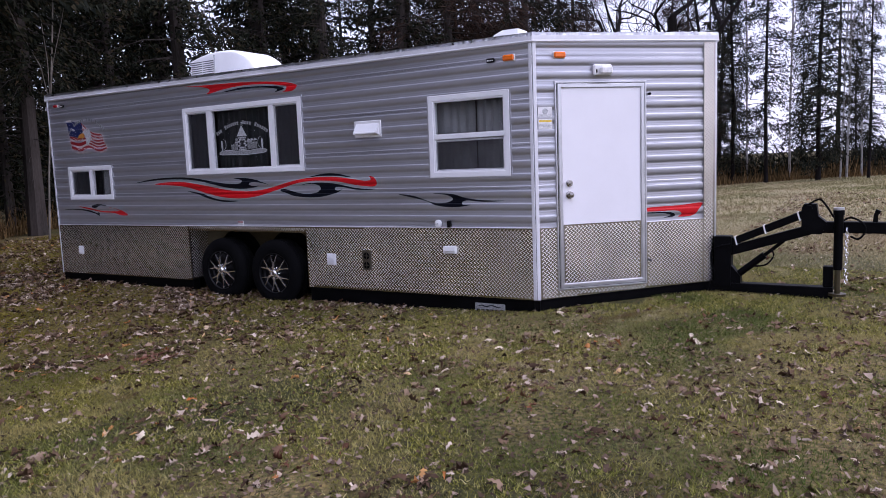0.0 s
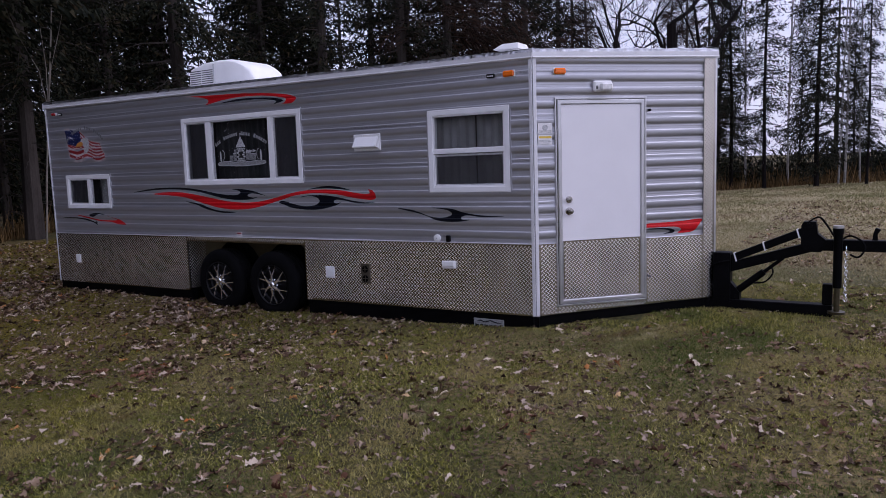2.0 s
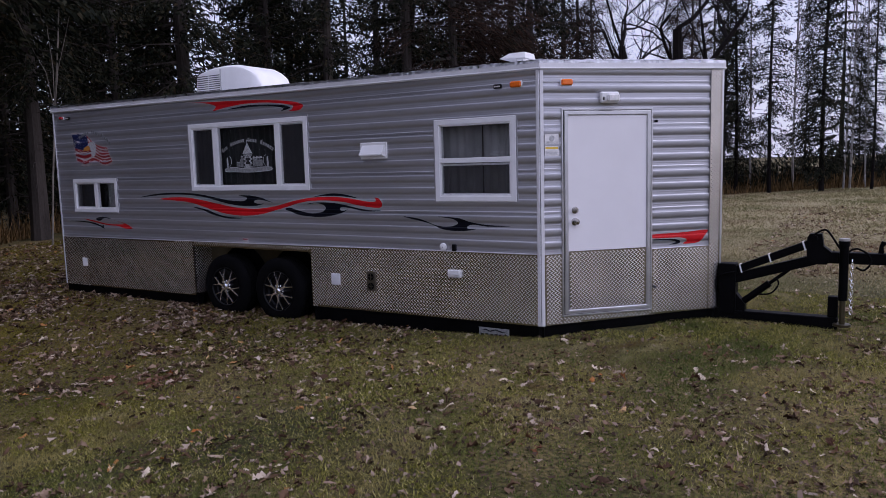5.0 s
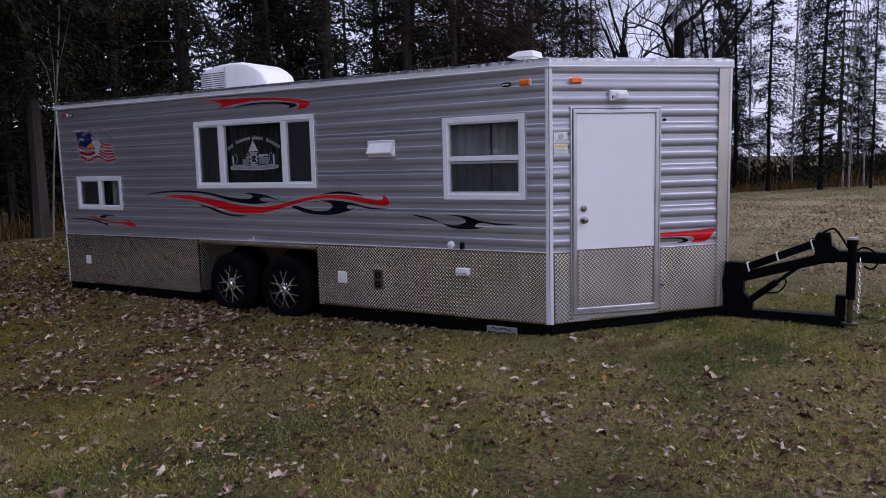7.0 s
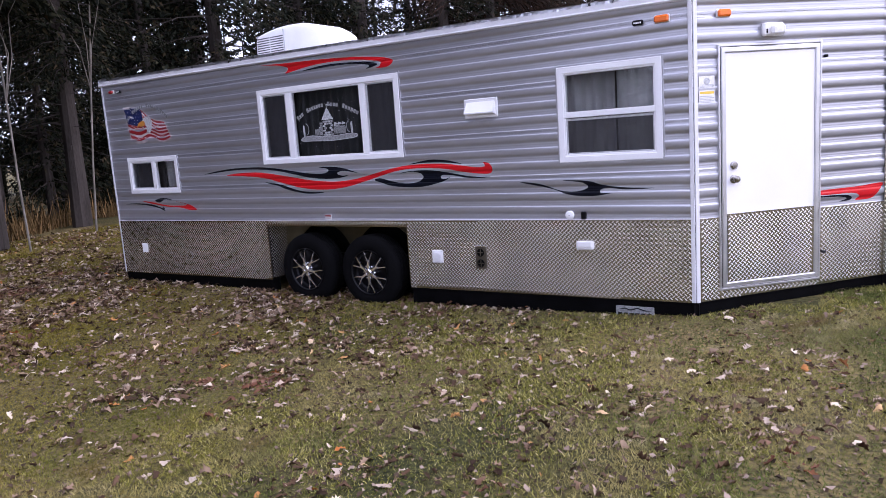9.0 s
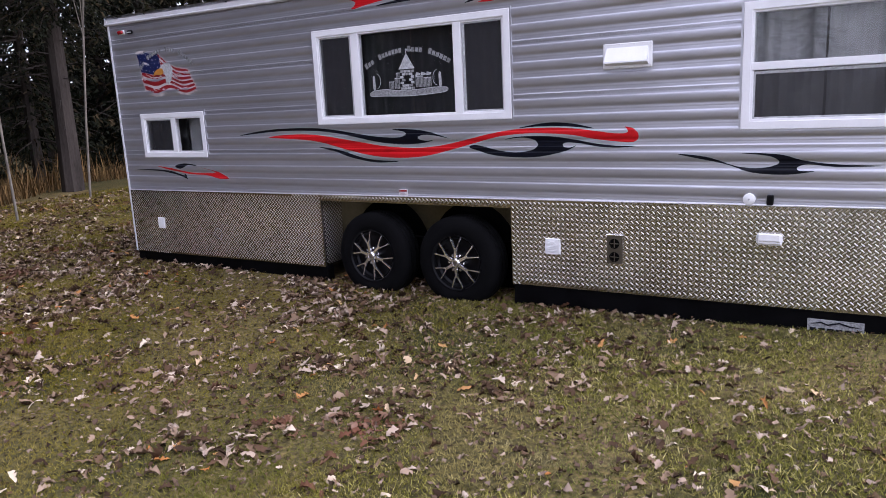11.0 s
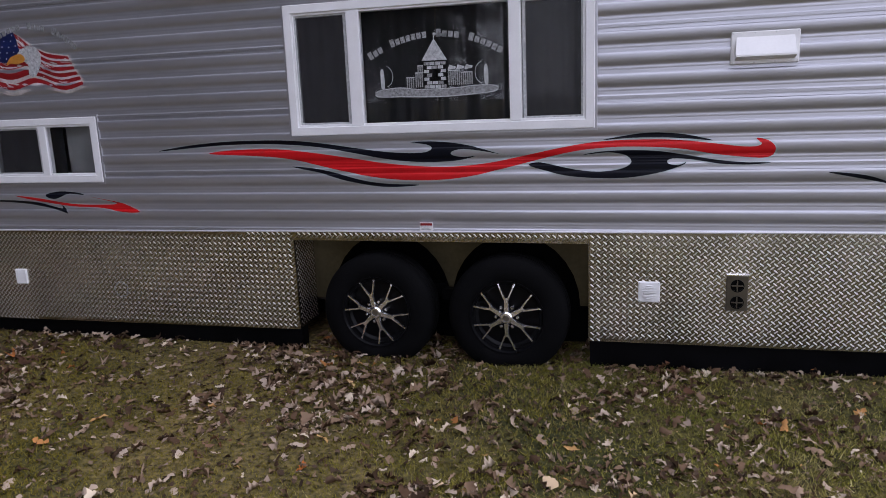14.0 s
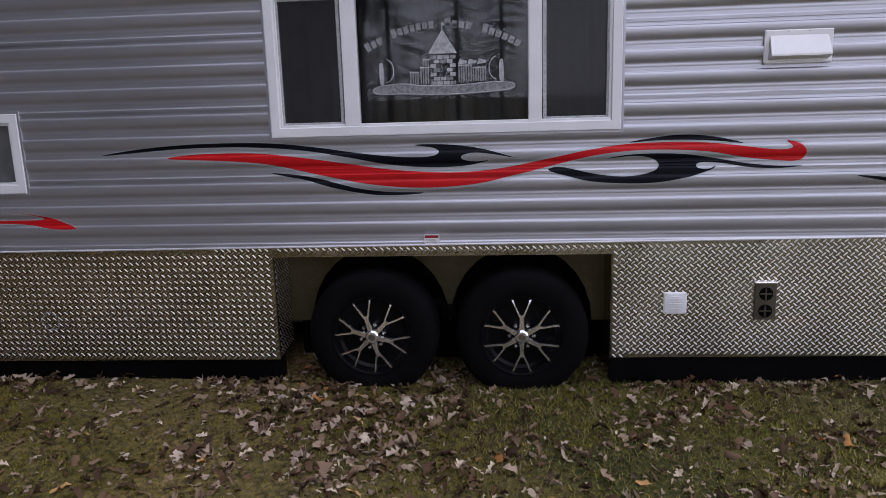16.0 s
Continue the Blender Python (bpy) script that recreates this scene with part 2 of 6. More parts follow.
def ground_material():
    m = bpy.data.materials.new("lawn_soil")
    m.use_nodes = True
    n, l = m.node_tree.nodes, m.node_tree.links
    b = n["Principled BSDF"]
    b.inputs["Roughness"].default_value, b.inputs["Specular IOR Level"].default_value = 0.95, 0.15
    tc = n.new("ShaderNodeTexCoord")
    def noise_tex(scale, detail=5):
        t = n.new("ShaderNodeTexNoise")
        t.inputs["Scale"].default_value, t.inputs["Detail"].default_value = scale, detail
        l.new(tc.outputs["Object"], t.inputs["Vector"])
        return t
    def ramp(tex, stops):
        r = n.new("ShaderNodeValToRGB")
        e = r.color_ramp.elements
        e[0].position, e[0].color = stops[0][0], (*stops[0][1], 1)
        e[1].position, e[1].color = stops[-1][0], (*stops[-1][1], 1)
        for p, c in stops[1:-1]:
            e.new(p).color = (*c, 1)
        l.new(tex.outputs["Fac"], r.inputs["Fac"])
        return r
    wide = ramp(noise_tex(0.5), [(0.35, (0.040, 0.043, 0.014)), (0.5, (0.090, 0.076, 0.028)), (0.68, (0.20, 0.15, 0.068))])
    tiny = ramp(noise_tex(34, 8), [(0.3, (0.25, 0.25, 0.25)), (0.5, (0.85, 0.85, 0.85)), (0.72, (1.6, 1.5, 1.3))])
    mx = n.new("ShaderNodeMix")
    mx.data_type, mx.blend_type = "RGBA", "MULTIPLY"
    mx.inputs[0].default_value = 1.0
    l.new(wide.outputs["Color"], mx.inputs[6])
    l.new(tiny.outputs["Color"], mx.inputs[7])
    # the field beyond the lawn is drier
    sep, far, mf = n.new("ShaderNodeSeparateXYZ"), n.new("ShaderNodeMapRange"), n.new("ShaderNodeMix")
    l.new(tc.outputs["Object"], sep.inputs["Vector"])
    l.new(sep.outputs["Y"], far.inputs["Value"])
    far.inputs["From Min"].default_value, far.inputs["From Max"].default_value, far.inputs["To Max"].default_value = 2.0, 9.0, 0.75
    # under the trees it stays dark with litter
    wood, both = n.new("ShaderNodeMapRange"), n.new("ShaderNodeMath")
    l.new(sep.outputs["X"], wood.inputs["Value"])
    wood.inputs["From Min"].default_value, wood.inputs["From Max"].default_value = -9.0, -4.0
    both.operation = "MULTIPLY"
    l.new(far.outputs["Result"], both.inputs[0])
    l.new(wood.outputs["Result"], both.inputs[1])
    mf.data_type = "RGBA"
    mf.inputs[7].default_value = (0.34, 0.29, 0.17, 1)
    l.new(both.outputs[0], mf.inputs[0])
    l.new(mx.outputs[2], mf.inputs[6])
    l.new(mf.outputs[2], b.inputs["Base Color"])
    bp = n.new("ShaderNodeBump")
    bp.inputs["Strength"].default_value, bp.inputs["Distance"].default_value = 0.8, 0.03
    l.new(noise_tex(22, 8).outputs["Fac"], bp.inputs["Height"])
    l.new(bp.outputs["Normal"], b.inputs["Normal"])
    return m


M_FIELD = island_material("dry_field_grass", [(0.0, (0.12, 0.112, 0.045)), (0.4, (0.26, 0.23, 0.11)), (0.75, (0.43, 0.37, 0.21)), (1.0, (0.62, 0.54, 0.36))],
                          0.75, patches=[((0.13, 0.14, 0.05), 0.35, 0.46, 0.66), ((0.26, 0.19, 0.12), 0.6, 0.5, 0.7)], translucent=0.2)
M_GROUND = ground_material()


# ---- mesh tools ----
class Shape:
    """Vertices and faces of one mesh, gathered piece by piece."""

    def __init__(self, at=None):
        self.lugs = 0
        self.v, self.f, self.at = [], [], at or (lambda p: p)

    def add(self, verts, faces):
        k = len(self.v)
        self.v += [tuple(self.at(p)) for p in verts]
        self.f += [tuple(k + i for i in face) for face in faces]
        return self

    def box(self, x0, x1, y0, y1, z0, z1, b=0.0):
        """A box, its edges chamfered by b."""
        lo, hi = (min(x0, x1), min(y0, y1), min(z0, z1)), (max(x0, x1), max(y0, y1), max(z0, z1))
        if b <= 0:
            v = [(x, y, z) for x in (lo[0], hi[0]) for y in (lo[1], hi[1]) for z in (lo[2], hi[2])]
            return self.add(v, [(0, 1, 3, 2), (4, 6, 7, 5), (0, 4, 5, 1), (2, 3, 7, 6), (0, 2, 6, 4), (1, 5, 7, 3)])
        b = min(b, *[(h - l) * 0.45 for l, h in zip(lo, hi)])
        bm = bmesh.new()
        for x in (0, 1):
            for y in (0, 1):
                for z in (0, 1):
                    c = [hi[n] if s else lo[n] for n, s in enumerate((x, y, z))]
                    for n in range(3):
                        p = [q + (-b if s else b) for q, s in zip(c, (x, y, z))]
                        p[n] = c[n]
                        bm.verts.new(p)
        bmesh.ops.convex_hull(bm, input=bm.verts)
        bm.verts.index_update()
        self.add([v.co[:] for v in bm.verts], [[v.index for v in f.verts] for f in bm.faces])
        bm.free()
        return self

    def rod(self, a, b, r0, r1=None, n=10, caps=True):
        return self.tube([a, b], [r0, r0 if r1 is None else r1], n, caps)

    def tube(self, pts, radii, n=8, caps=True):
        pts = [Vector(p) for p in pts]
        v, f = [], []
        for i, p in enumerate(pts):
            d = (pts[min(i + 1, len(pts) - 1)] - pts[max(i - 1, 0)]).normalized()
            s = d.cross(Vector((0, 0, 1)) if abs(d.z) < 0.9 else Vector((1, 0, 0))).normalized()
            u = s.cross(d)
            v += [p + float(radii[i]) * (math.cos(6.2832 * k / n) * s + math.sin(6.2832 * k / n) * u) for k in range(n)]
        for i in range(len(pts) - 1):
            f += [(i * n + k, i * n + (k + 1) % n, (i + 1) * n + (k + 1) % n, (i + 1) * n + k) for k in range(n)]
        if caps:
            f += [tuple(range(n)), tuple(range((len(pts) - 1) * n, len(pts) * n))]
        return self.add(v, f)

    def lathe(self, profile, n, centre, axis="y", closed=False):
        """Turns (radius, height) pairs round an axis through centre."""
        c, v, f = Vector(centre), [], []
        for r, h in profile:
            for k in range(n):
                a, o = 6.2832 * k / n, None
                o = (r * math.cos(a), h, r * math.sin(a)) if axis == "y" else (r * math.cos(a), r * math.sin(a), h)
                v.append(c + Vector(o))
        m = len(profile)
        for i in range(m if closed else m - 1):
            j = (i + 1) % m
            f += [(i * n + k, i * n + (k + 1) % n, j * n + (k + 1) % n, j * n + k) for k in range(n)]
        return self.add(v, f)

    def prism(self, poly, y0, y1):
        """A flat outline of (x, z) pairs given thickness along y."""
        n = len(poly)
        v = [(x, y0, z) for x, z in poly] + [(x, y1, z) for x, z in poly]
        return self.add(v, [tuple(range(n)), tuple(range(2 * n - 1, n - 1, -1))] + [(k, (k + 1) % n, n + (k + 1) % n, n + k) for k in range(n)])

    def mesh(self, name, mat, smooth=False, tidy=True):
        me = bpy.data.meshes.new(name)
        me.from_pydata(self.v, [], self.f)
        me.materials.append(mat)
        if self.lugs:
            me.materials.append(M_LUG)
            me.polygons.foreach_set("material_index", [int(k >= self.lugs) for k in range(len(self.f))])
        if tidy:
            bm = bmesh.new()
            bm.from_mesh(me)
            bmesh.ops.recalc_face_normals(bm, faces=bm.faces)
            bm.to_mesh(me)
            bm.free()
        if smooth:
            me.shade_smooth()
            me.set_sharp_from_angle(angle=radians(35))
        return me


def thing(name, base, label, category, group="", kind=""):
    ob = new(name)
    ob.location = base
    return tagged(ob, label, category, group, kind)


def part(name, shape, mat, parent, label="", smooth=False, tidy=True):
    """One mesh under a thing or under a part, given in the world's places."""
    me = shape if isinstance(shape, bpy.types.Mesh) else shape.mesh(name, mat, smooth, tidy)
    ob = new(name, me)
    ob.parent = parent
    if parent is not None:
        ob.matrix_parent_inverse = world_of(parent).inverted()
    return tagged(ob, label)


def world_of(ob):
    m = ob.matrix_basis.copy()
    return world_of(ob.parent) @ ob.matrix_parent_inverse @ m if ob.parent else m


def bulk_mesh(name, verts, faces, mat, counts=3):
    """A large mesh straight from arrays of equal faces."""
    me = bpy.data.meshes.new(name)
    me.vertices.add(len(verts))
    me.vertices.foreach_set("co", np.asarray(verts, np.float32).ravel())
    me.loops.add(faces.size)
    me.loops.foreach_set("vertex_index", faces.astype(np.int32).ravel())
    me.polygons.add(len(faces))
    me.polygons.foreach_set("loop_start", np.arange(0, faces.size, counts, dtype=np.int32))
    me.update(calc_edges=True)
    me.materials.append(mat)
    return me


def smooth_curve(pts, steps=5, closed=True):
    """Catmull-Rom through the points."""
    p, out, n = np.array(pts, float), [], len(pts)
    for i in range(n if closed else n - 1):
        a, b, c, d = (p[(i + k) % n] if closed else p[min(max(i + k, 0), n - 1)] for k in (-1, 0, 1, 2))
        for t in np.arange(steps) / steps:
            out.append(0.5 * (2 * b + (c - a) * t + (2 * a - 5 * b + 4 * c - d) * t * t + (3 * b - a - 3 * c + d) * t ** 3))
    return [tuple(q) for q in (out if closed else out + [p[-1]])]


# ---- ground ----
def ground_z(x, y):
    """Height of the lawn: a slight rise to the front of the trailer and to the field behind it."""
    x, y = np.asarray(x, float), np.asarray(y, float)
    z = np.interp(x, [-40, -16, -6, -3.3, -2, 0.5, 1.4, 2.3, 6, 40], [0.0, 0.02, 0.03, -0.015, 0.015, 0.105, 0.125, 0.125, 0.14, 0.2])
    fall = np.interp(x, [-8, -5, -2.2, -0.5, 0.8], [0.0, 0.02, 0.035, 0.015, -0.012])
    z = z - fall * np.clip(-0.6 - y, 0, 4) + 0.018 * np.clip(y + 0.6, 0, 14) * np.clip((y + 0.6) / 3, 0, 1)
    return z + 0.012 * np.sin(1.7 * x + 0.6 * y) * np.cos(1.3 * y - 0.5 * x)


def build_ground():
    near = np.r_[np.arange(-20, 14, 0.25)]
    xs = np.r_[[-900, -400, -150, -70, -40, -28], near, [18, 26, 40, 70, 150, 400, 900]]
    ys = np.r_[[-900, -400, -150, -70, -35, -20, -14], np.arange(-10, 12, 0.25), [14, 17, 21, 26, 34, 50, 90, 200, 450, 900]]
    X, Y = np.meshgrid(xs, ys)
    v = np.stack([X, Y, ground_z(X, Y)], -1).reshape(-1, 3)
    i = np.arange(len(ys) - 1)[:, None] * len(xs) + np.arange(len(xs) - 1)
    f = np.stack([i, i + 1, i + 1 + len(xs), i + len(xs)], -1).reshape(-1, 4)
    me = bulk_mesh("ground", v, f, M_GROUND, 4)
    me.shade_smooth()
    tagged(new("ground", me), "lawn of short autumn grass strewn with dead leaves", "ground", kind="structure")


build_ground()

# ---- the fish house on its trailer ----
from mathutils.geometry import delaunay_2d_cdt

REAR, WIDE, ROOT2 = -7.23, 2.5, math.sqrt(2)
TIP = WIDE / ROOT2
SEAM, PITCH = 1.196, 0.377


def side(p):
    return (p[0], -p[1], p[2])


def far_side(p):
    return (p[0], WIDE + p[1], p[2])


def nose(p):
    return ((p[0] + p[1]) / ROOT2, (p[0] - p[1]) / ROOT2, p[2])


def far_nose(p):
    return ((p[0] + p[1]) / ROOT2, WIDE - (p[0] - p[1]) / ROOT2, p[2])


def rear(p):
    return (REAR - p[1], p[0], p[2])


def skirt_top(x):
    return 0.838 + 0.006 * min(x, 0)


def skirt_low(x):
    return 0.195 + 0.009 * min(x, 0)


def eaves(x):
    return 2.432 - 0.008 * min(x, 0)


# one siding panel, from its seam downwards: (drop, how far it stands out)
RIB = [(0.0, 0.0015), (0.016, 0.0015), (0.0195, 0.0030), (0.0225, 0.0085), (0.0260, 0.0117), (0.0300, 0.0129), (0.0345, 0.0133), (0.048, 0.0131), (0.060, 0.0121),
       (0.068, 0.0106), (0.075, 0.0080), (0.081, 0.0045), (0.087, 0.0015), (0.098, 0.0015), (0.103, 0.0026), (0.109, 0.0015), (0.116, 0.0015), (0.121, 0.0026), (0.127, 0.0015)]
PROFILE = [*RIB, *[(d + 0.113, o) for d, o in RIB[2:]], *[(d + 0.226, o) for d, o in RIB[2:]], (0.358, 0.003), (0.363, 0.009), (0.3769, 0.009)]


def stands_out(z):
    d = (SEAM - z) % PITCH
    return float(np.interp(d, [p[0] for p in PROFILE], [p[1] for p in PROFILE]))


def profile_levels(z0, z1):
    zs = {z0, z1}
    for k in range(-6, 6):
        for d, _ in PROFILE:
            z = SEAM + k * PITCH - d
            if z0 < z < z1:
                zs.add(z)
    return sorted(zs)


def sheet(at, u0, u1, z0, z1, holes=(), ribbed=True, out=0.0):
    """A wall skin with openings cut through; ribbed as siding or flat as lining."""
    s = Shape(at)
    us = sorted({u0, u1, *[h[k] for h in holes for k in (0, 1)]})
    for a, b in zip(us, us[1:]):
        cuts = sorted((h[2], h[3]) for h in holes if h[0] < (a + b) / 2 < h[1])
        spans, low = [], z0
        for c, d in cuts:
            spans.append((low, c))
            low = d
        spans.append((low, z1))
        for c, d in spans:
            if d - c < 1e-4:
                continue
            zs = profile_levels(c, d) if ribbed else [c, d]
            v = [(u, (stands_out(min(max(z, c + 1e-5), d - 1e-5)) if ribbed else out), z) for z in zs for u in (a, b)]
            s.add(v, [(2 * k, 2 * k + 1, 2 * k + 3, 2 * k + 2) for k in range(len(zs) - 1)])
    return s


def diamond_plate(at, poly, out=0.016, avoid=()):
    """A tread-plate sheet with its raised lugs; poly is its outline in the wall."""
    s = Shape(at)
    n = len(poly)
    v = [(u, out, z) for u, z in poly] + [(u, out - 0.006, z) for u, z in poly]
    s.add(v, [tuple(range(n)), tuple(range(2 * n - 1, n - 1, -1))] + [(k, (k + 1) % n, n + (k + 1) % n, n + k) for k in range(n)])
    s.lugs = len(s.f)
    P = np.array(poly)
    pitch, slant = 0.0363, math.radians(40)
    for i in range(2 * int(P[:, 0].min() / pitch) - 3, 2 * int(P[:, 0].max() / pitch) + 3):
        for j in range(2 * int(P[:, 1].min() / pitch) - 3, 2 * int(P[:, 1].max() / pitch) + 3):
            if (i + j) % 2:
                continue
            c = np.array([i * pitch / 2, j * pitch / 2])
            if any(a - 0.012 < c[0] < b + 0.012 and e - 0.012 < c[1] < g + 0.012 for a, b, e, g in avoid):
                continue
            inside = True
            for k in range(n):
                e = P[(k + 1) % n] - P[k]
                if (e[0] * (c - P[k])[1] - e[1] * (c - P[k])[0]) / np.hypot(*e) < 0.010:
                    inside = False
            if not inside:
                continue
            d = np.array([math.cos(slant), math.sin(slant) if i % 2 else -math.sin(slant)])
            w = np.array([-d[1], d[0]])
            q = [c - 0.0165 * d, c - 0.007 * d + 0.0046 * w, c + 0.007 * d + 0.0046 * w, c + 0.0165 * d, c + 0.007 * d - 0.0046 * w, c - 0.007 * d - 0.0046 * w,
                 c - 0.0095 * d, c + 0.0095 * d]
            s.add([(p[0], out + (0.0022 if k > 5 else -0.0002), p[1]) for k, p in enumerate(q)],
                  [(0, 6, 1), (1, 6, 7, 2), (2, 7, 3), (3, 7, 4), (4, 7, 6, 5), (5, 6, 0)])
    return s


def draped(at, outline, lift, steps=5):
    """Vinyl cut to an outline and laid over the ribs of the siding."""
    pts = smooth_curve(outline, steps)
    bm = bmesh.new()
    flat, _, tris, *_ = delaunay_2d_cdt([Vector(p) for p in pts], [], [list(range(len(pts)))], 1, 1e-5)
    vs = [bm.verts.new((p.x, 0, p.y)) for p in flat]
    for tr in tris:
        bm.faces.new([vs[k] for k in tr])
    zs = [p[1] for p in pts]
    for z in profile_levels(min(zs), max(zs)):
        bmesh.ops.bisect_plane(bm, geom=bm.verts[:] + bm.edges[:] + bm.faces[:], plane_co=(0, 0, z), plane_no=(0, 0, 1), dist=1e-6)
    bm.verts.index_update()
    s = Shape(at)
    s.add([(v.co.x, stands_out(v.co.z) + lift, v.co.z) for v in bm.verts], [[v.index for v in f.verts] for f in bm.faces])
    bm.free()
    return s


def grown(outline, by):
    """The outline moved outwards by a border's width."""
    p = np.array(smooth_curve(outline, 3))
    area = 0.5 * np.sum(p[:, 0] * np.roll(p[:, 1], -1) - np.roll(p[:, 0], -1) * p[:, 1])
    t = np.roll(p, -1, 0) - np.roll(p, 1, 0)
    t /= np.maximum(np.linalg.norm(t, axis=1)[:, None], 1e-6)
    return [tuple(q) for q in p + by * np.sign(area) * np.stack([t[:, 1], -t[:, 0]], 1)]


trailer = thing("fish_house_trailer", (-3.0, 1.25, 0.0),
                "long silver ribbed-metal fish house trailer lowered onto the lawn", "trailer")

PW, SW, EW = (-4.492, -2.637, 1.417, 2.195), (-1.066, -0.222, 1.304, 2.064), (-6.89, -5.935, 1.141, 1.585)
DOOR = (0.192, 1.07, 0.27, 2.106)


def inset(h, d):
    return (h[0] + d, h[1] - d, h[2] + d, h[3] - d)


# walls: ribbed skin outside, dark lining within
part("side_siding", sheet(side, REAR, 0, 0.78, 2.50, [inset(h, 0.012) for h in (PW, SW, EW)]), M_SIDING, trailer, "silver-grey ribbed metal siding", smooth=True, tidy=False)
part("nose_siding", sheet(nose, 0, TIP, 0.70, 2.47, [inset(DOOR, 0.012)]), M_SIDING, trailer, "silver-grey ribbed metal siding", smooth=True, tidy=False)
part("far_siding", sheet(far_side, REAR, 0, 0.15, 2.50), M_SIDING, trailer, "silver-grey ribbed metal siding", smooth=True, tidy=False)
part("far_nose_siding", sheet(far_nose, 0, TIP, 0.15, 2.47), M_SIDING, trailer, "silver-grey ribbed metal siding", smooth=True, tidy=False)
part("rear_siding", sheet(rear, 0, WIDE, 0.15, 2.50), M_SIDING, trailer, "silver-grey ribbed metal siding", smooth=True, tidy=False)
part("side_lining", sheet(side, REAR + 0.02, -0.02, 0.80, 2.46, [inset(h, 0.03) for h in (PW, SW, EW)], False, -0.055), M_INSIDE, trailer, tidy=False)
part("nose_lining", sheet(nose, 0.03, TIP - 0.02, 0.25, 2.45, [], False, -0.055), M_INSIDE, trailer, tidy=False)
part("far_lining", sheet(far_side, REAR + 0.02, -0.02, 0.2, 2.46, [], False, -0.05), M_INSIDE, trailer, tidy=False)
inner = Shape()
inner.box(REAR + 0.03, 0.0, 0.5, WIDE - 0.05, 0.22, 0.26)
inner.box(REAR + 0.03, 0.0, 0.06, 0.5, 0.80, 0.83)
inner.box(REAR + 0.03, 0.0, 0.48, 0.5, 0.22, 0.83)
part("floor_deck", inner, M_INSIDE, trailer)

# roof: low crown over the plan of the house, with a trim along the eaves
plan = [(REAR - 0.03, -0.03), (0.012, -0.03), (TIP / ROOT2 + 0.04, WIDE / 2), (0.012, WIDE + 0.03), (REAR - 0.03, WIDE + 0.03)]
s = Shape()
v = [(x, y, eaves(x) + 0.085) for x, y in plan] + [(REAR - 0.03, WIDE / 2, eaves(REAR) + 0.11), (0.0, WIDE / 2, eaves(0) + 0.11)]
s.add(v, [(0, 1, 6, 5), (1, 2, 6), (2, 3, 6), (3, 4, 5, 6), (4, 0, 5)])
s.add([(x, y, eaves(x) + 0.01) for x, y in plan], [(0, 1, 2, 3, 4)])
part("roof", s, M_ROOF, trailer, "pale grey roof membrane", tidy=False)


def run_along(at, u0, u1, low, high, out0, out1, drop0, drop1):
    """A trim whose height follows the eaves."""
    s = Shape(at)
    v = [(u, o, e + z) for u, e in ((u0, drop0), (u1, drop1)) for o in (out0, out1) for z in (low, high)]
    return s.add(v, [(0, 1, 3, 2), (4, 6, 7, 5), (0, 4, 5, 1), (2, 3, 7, 6), (0, 2, 6, 4), (1, 5, 7, 3)])


def eaves_trim(at, u0, u1, e0, e1):
    """Drip rail: a white face, a round bead below it and crinkled foil tape on its upper edge."""
    t = part("eaves_trim", run_along(at, u0, u1, 0.0, 0.058, -0.01, 0.028, e0, e1), M_TRIM, trailer, "white painted eaves trim")
    bead = Shape()
    bead.rod(at((u0, 0.028, e0 + 0.012)), at((u1, 0.028, e1 + 0.012)), 0.009, n=8)
    part("bead", bead, M_TRIM, t, smooth=True)
    tape = Shape(at)
    n = max(4, int((u1 - u0) / 0.028))
    rnd = random.Random(int(100 * u1) + 7)
    rows = [[(u0 + (u1 - u0) * k / n, o + rnd.uniform(-0.0035, 0.0035), e0 + (e1 - e0) * k / n + z + rnd.uniform(-0.004, 0.004)) for k in range(n + 1)]
            for o, z in ((0.026, 0.056), (0.024, 0.082), (-0.06, 0.098), (-0.10, 0.094))]
    tape.add([p for r in rows for p in r], [(i * (n + 1) + k, i * (n + 1) + k + 1, (i + 1) * (n + 1) + k + 1, (i + 1) * (n + 1) + k) for i in range(3) for k in range(n)])
    part("foil_tape", tape, M_FOIL, t, "crinkled silver foil tape", tidy=False)


eaves_trim(side, REAR - 0.03, 0.012, eaves(REAR), eaves(0))
eaves_trim(nose, -0.005, TIP + 0.03, eaves(0), eaves(0) + 0.012)
eaves_trim(far_side, REAR - 0.03, 0.012, eaves(REAR), eaves(0))
eaves_trim(far_nose, -0.005, TIP + 0.03, eaves(0), eaves(0) + 0.012)
eaves_trim(rear, -0.03, WIDE + 0.03, eaves(REAR), eaves(REAR))

# corner trims
s = Shape(side).box(-0.026, 0.004, 0.010, 0.022, skirt_low(0), eaves(0), 0.003)
s.at = nose
s.box(-0.004, 0.028, 0.010, 0.022, skirt_low(0), eaves(0), 0.003)
part("corner_trim", s, M_TRIM, trailer, "white painted corner trim")
s = Shape(side).box(REAR - 0.008, REAR + 0.016, 0.010, 0.020, skirt_low(REAR), eaves(REAR), 0.003)
s.box(REAR - 0.010, REAR + 0.004, -0.03, 0.016, skirt_low(REAR), eaves(REAR), 0.003)
part("corner_trim", s, M_TRIM, trailer, "white painted corner trim")
part("nose_cap", diamond_plate(nose, [(1.655, 0.24), (1.768, 0.245), (1.768, 2.445), (1.655, 2.445)], 0.020), M_PLATE, trailer, "bright diamond-plate cap on the nose", tidy=False)
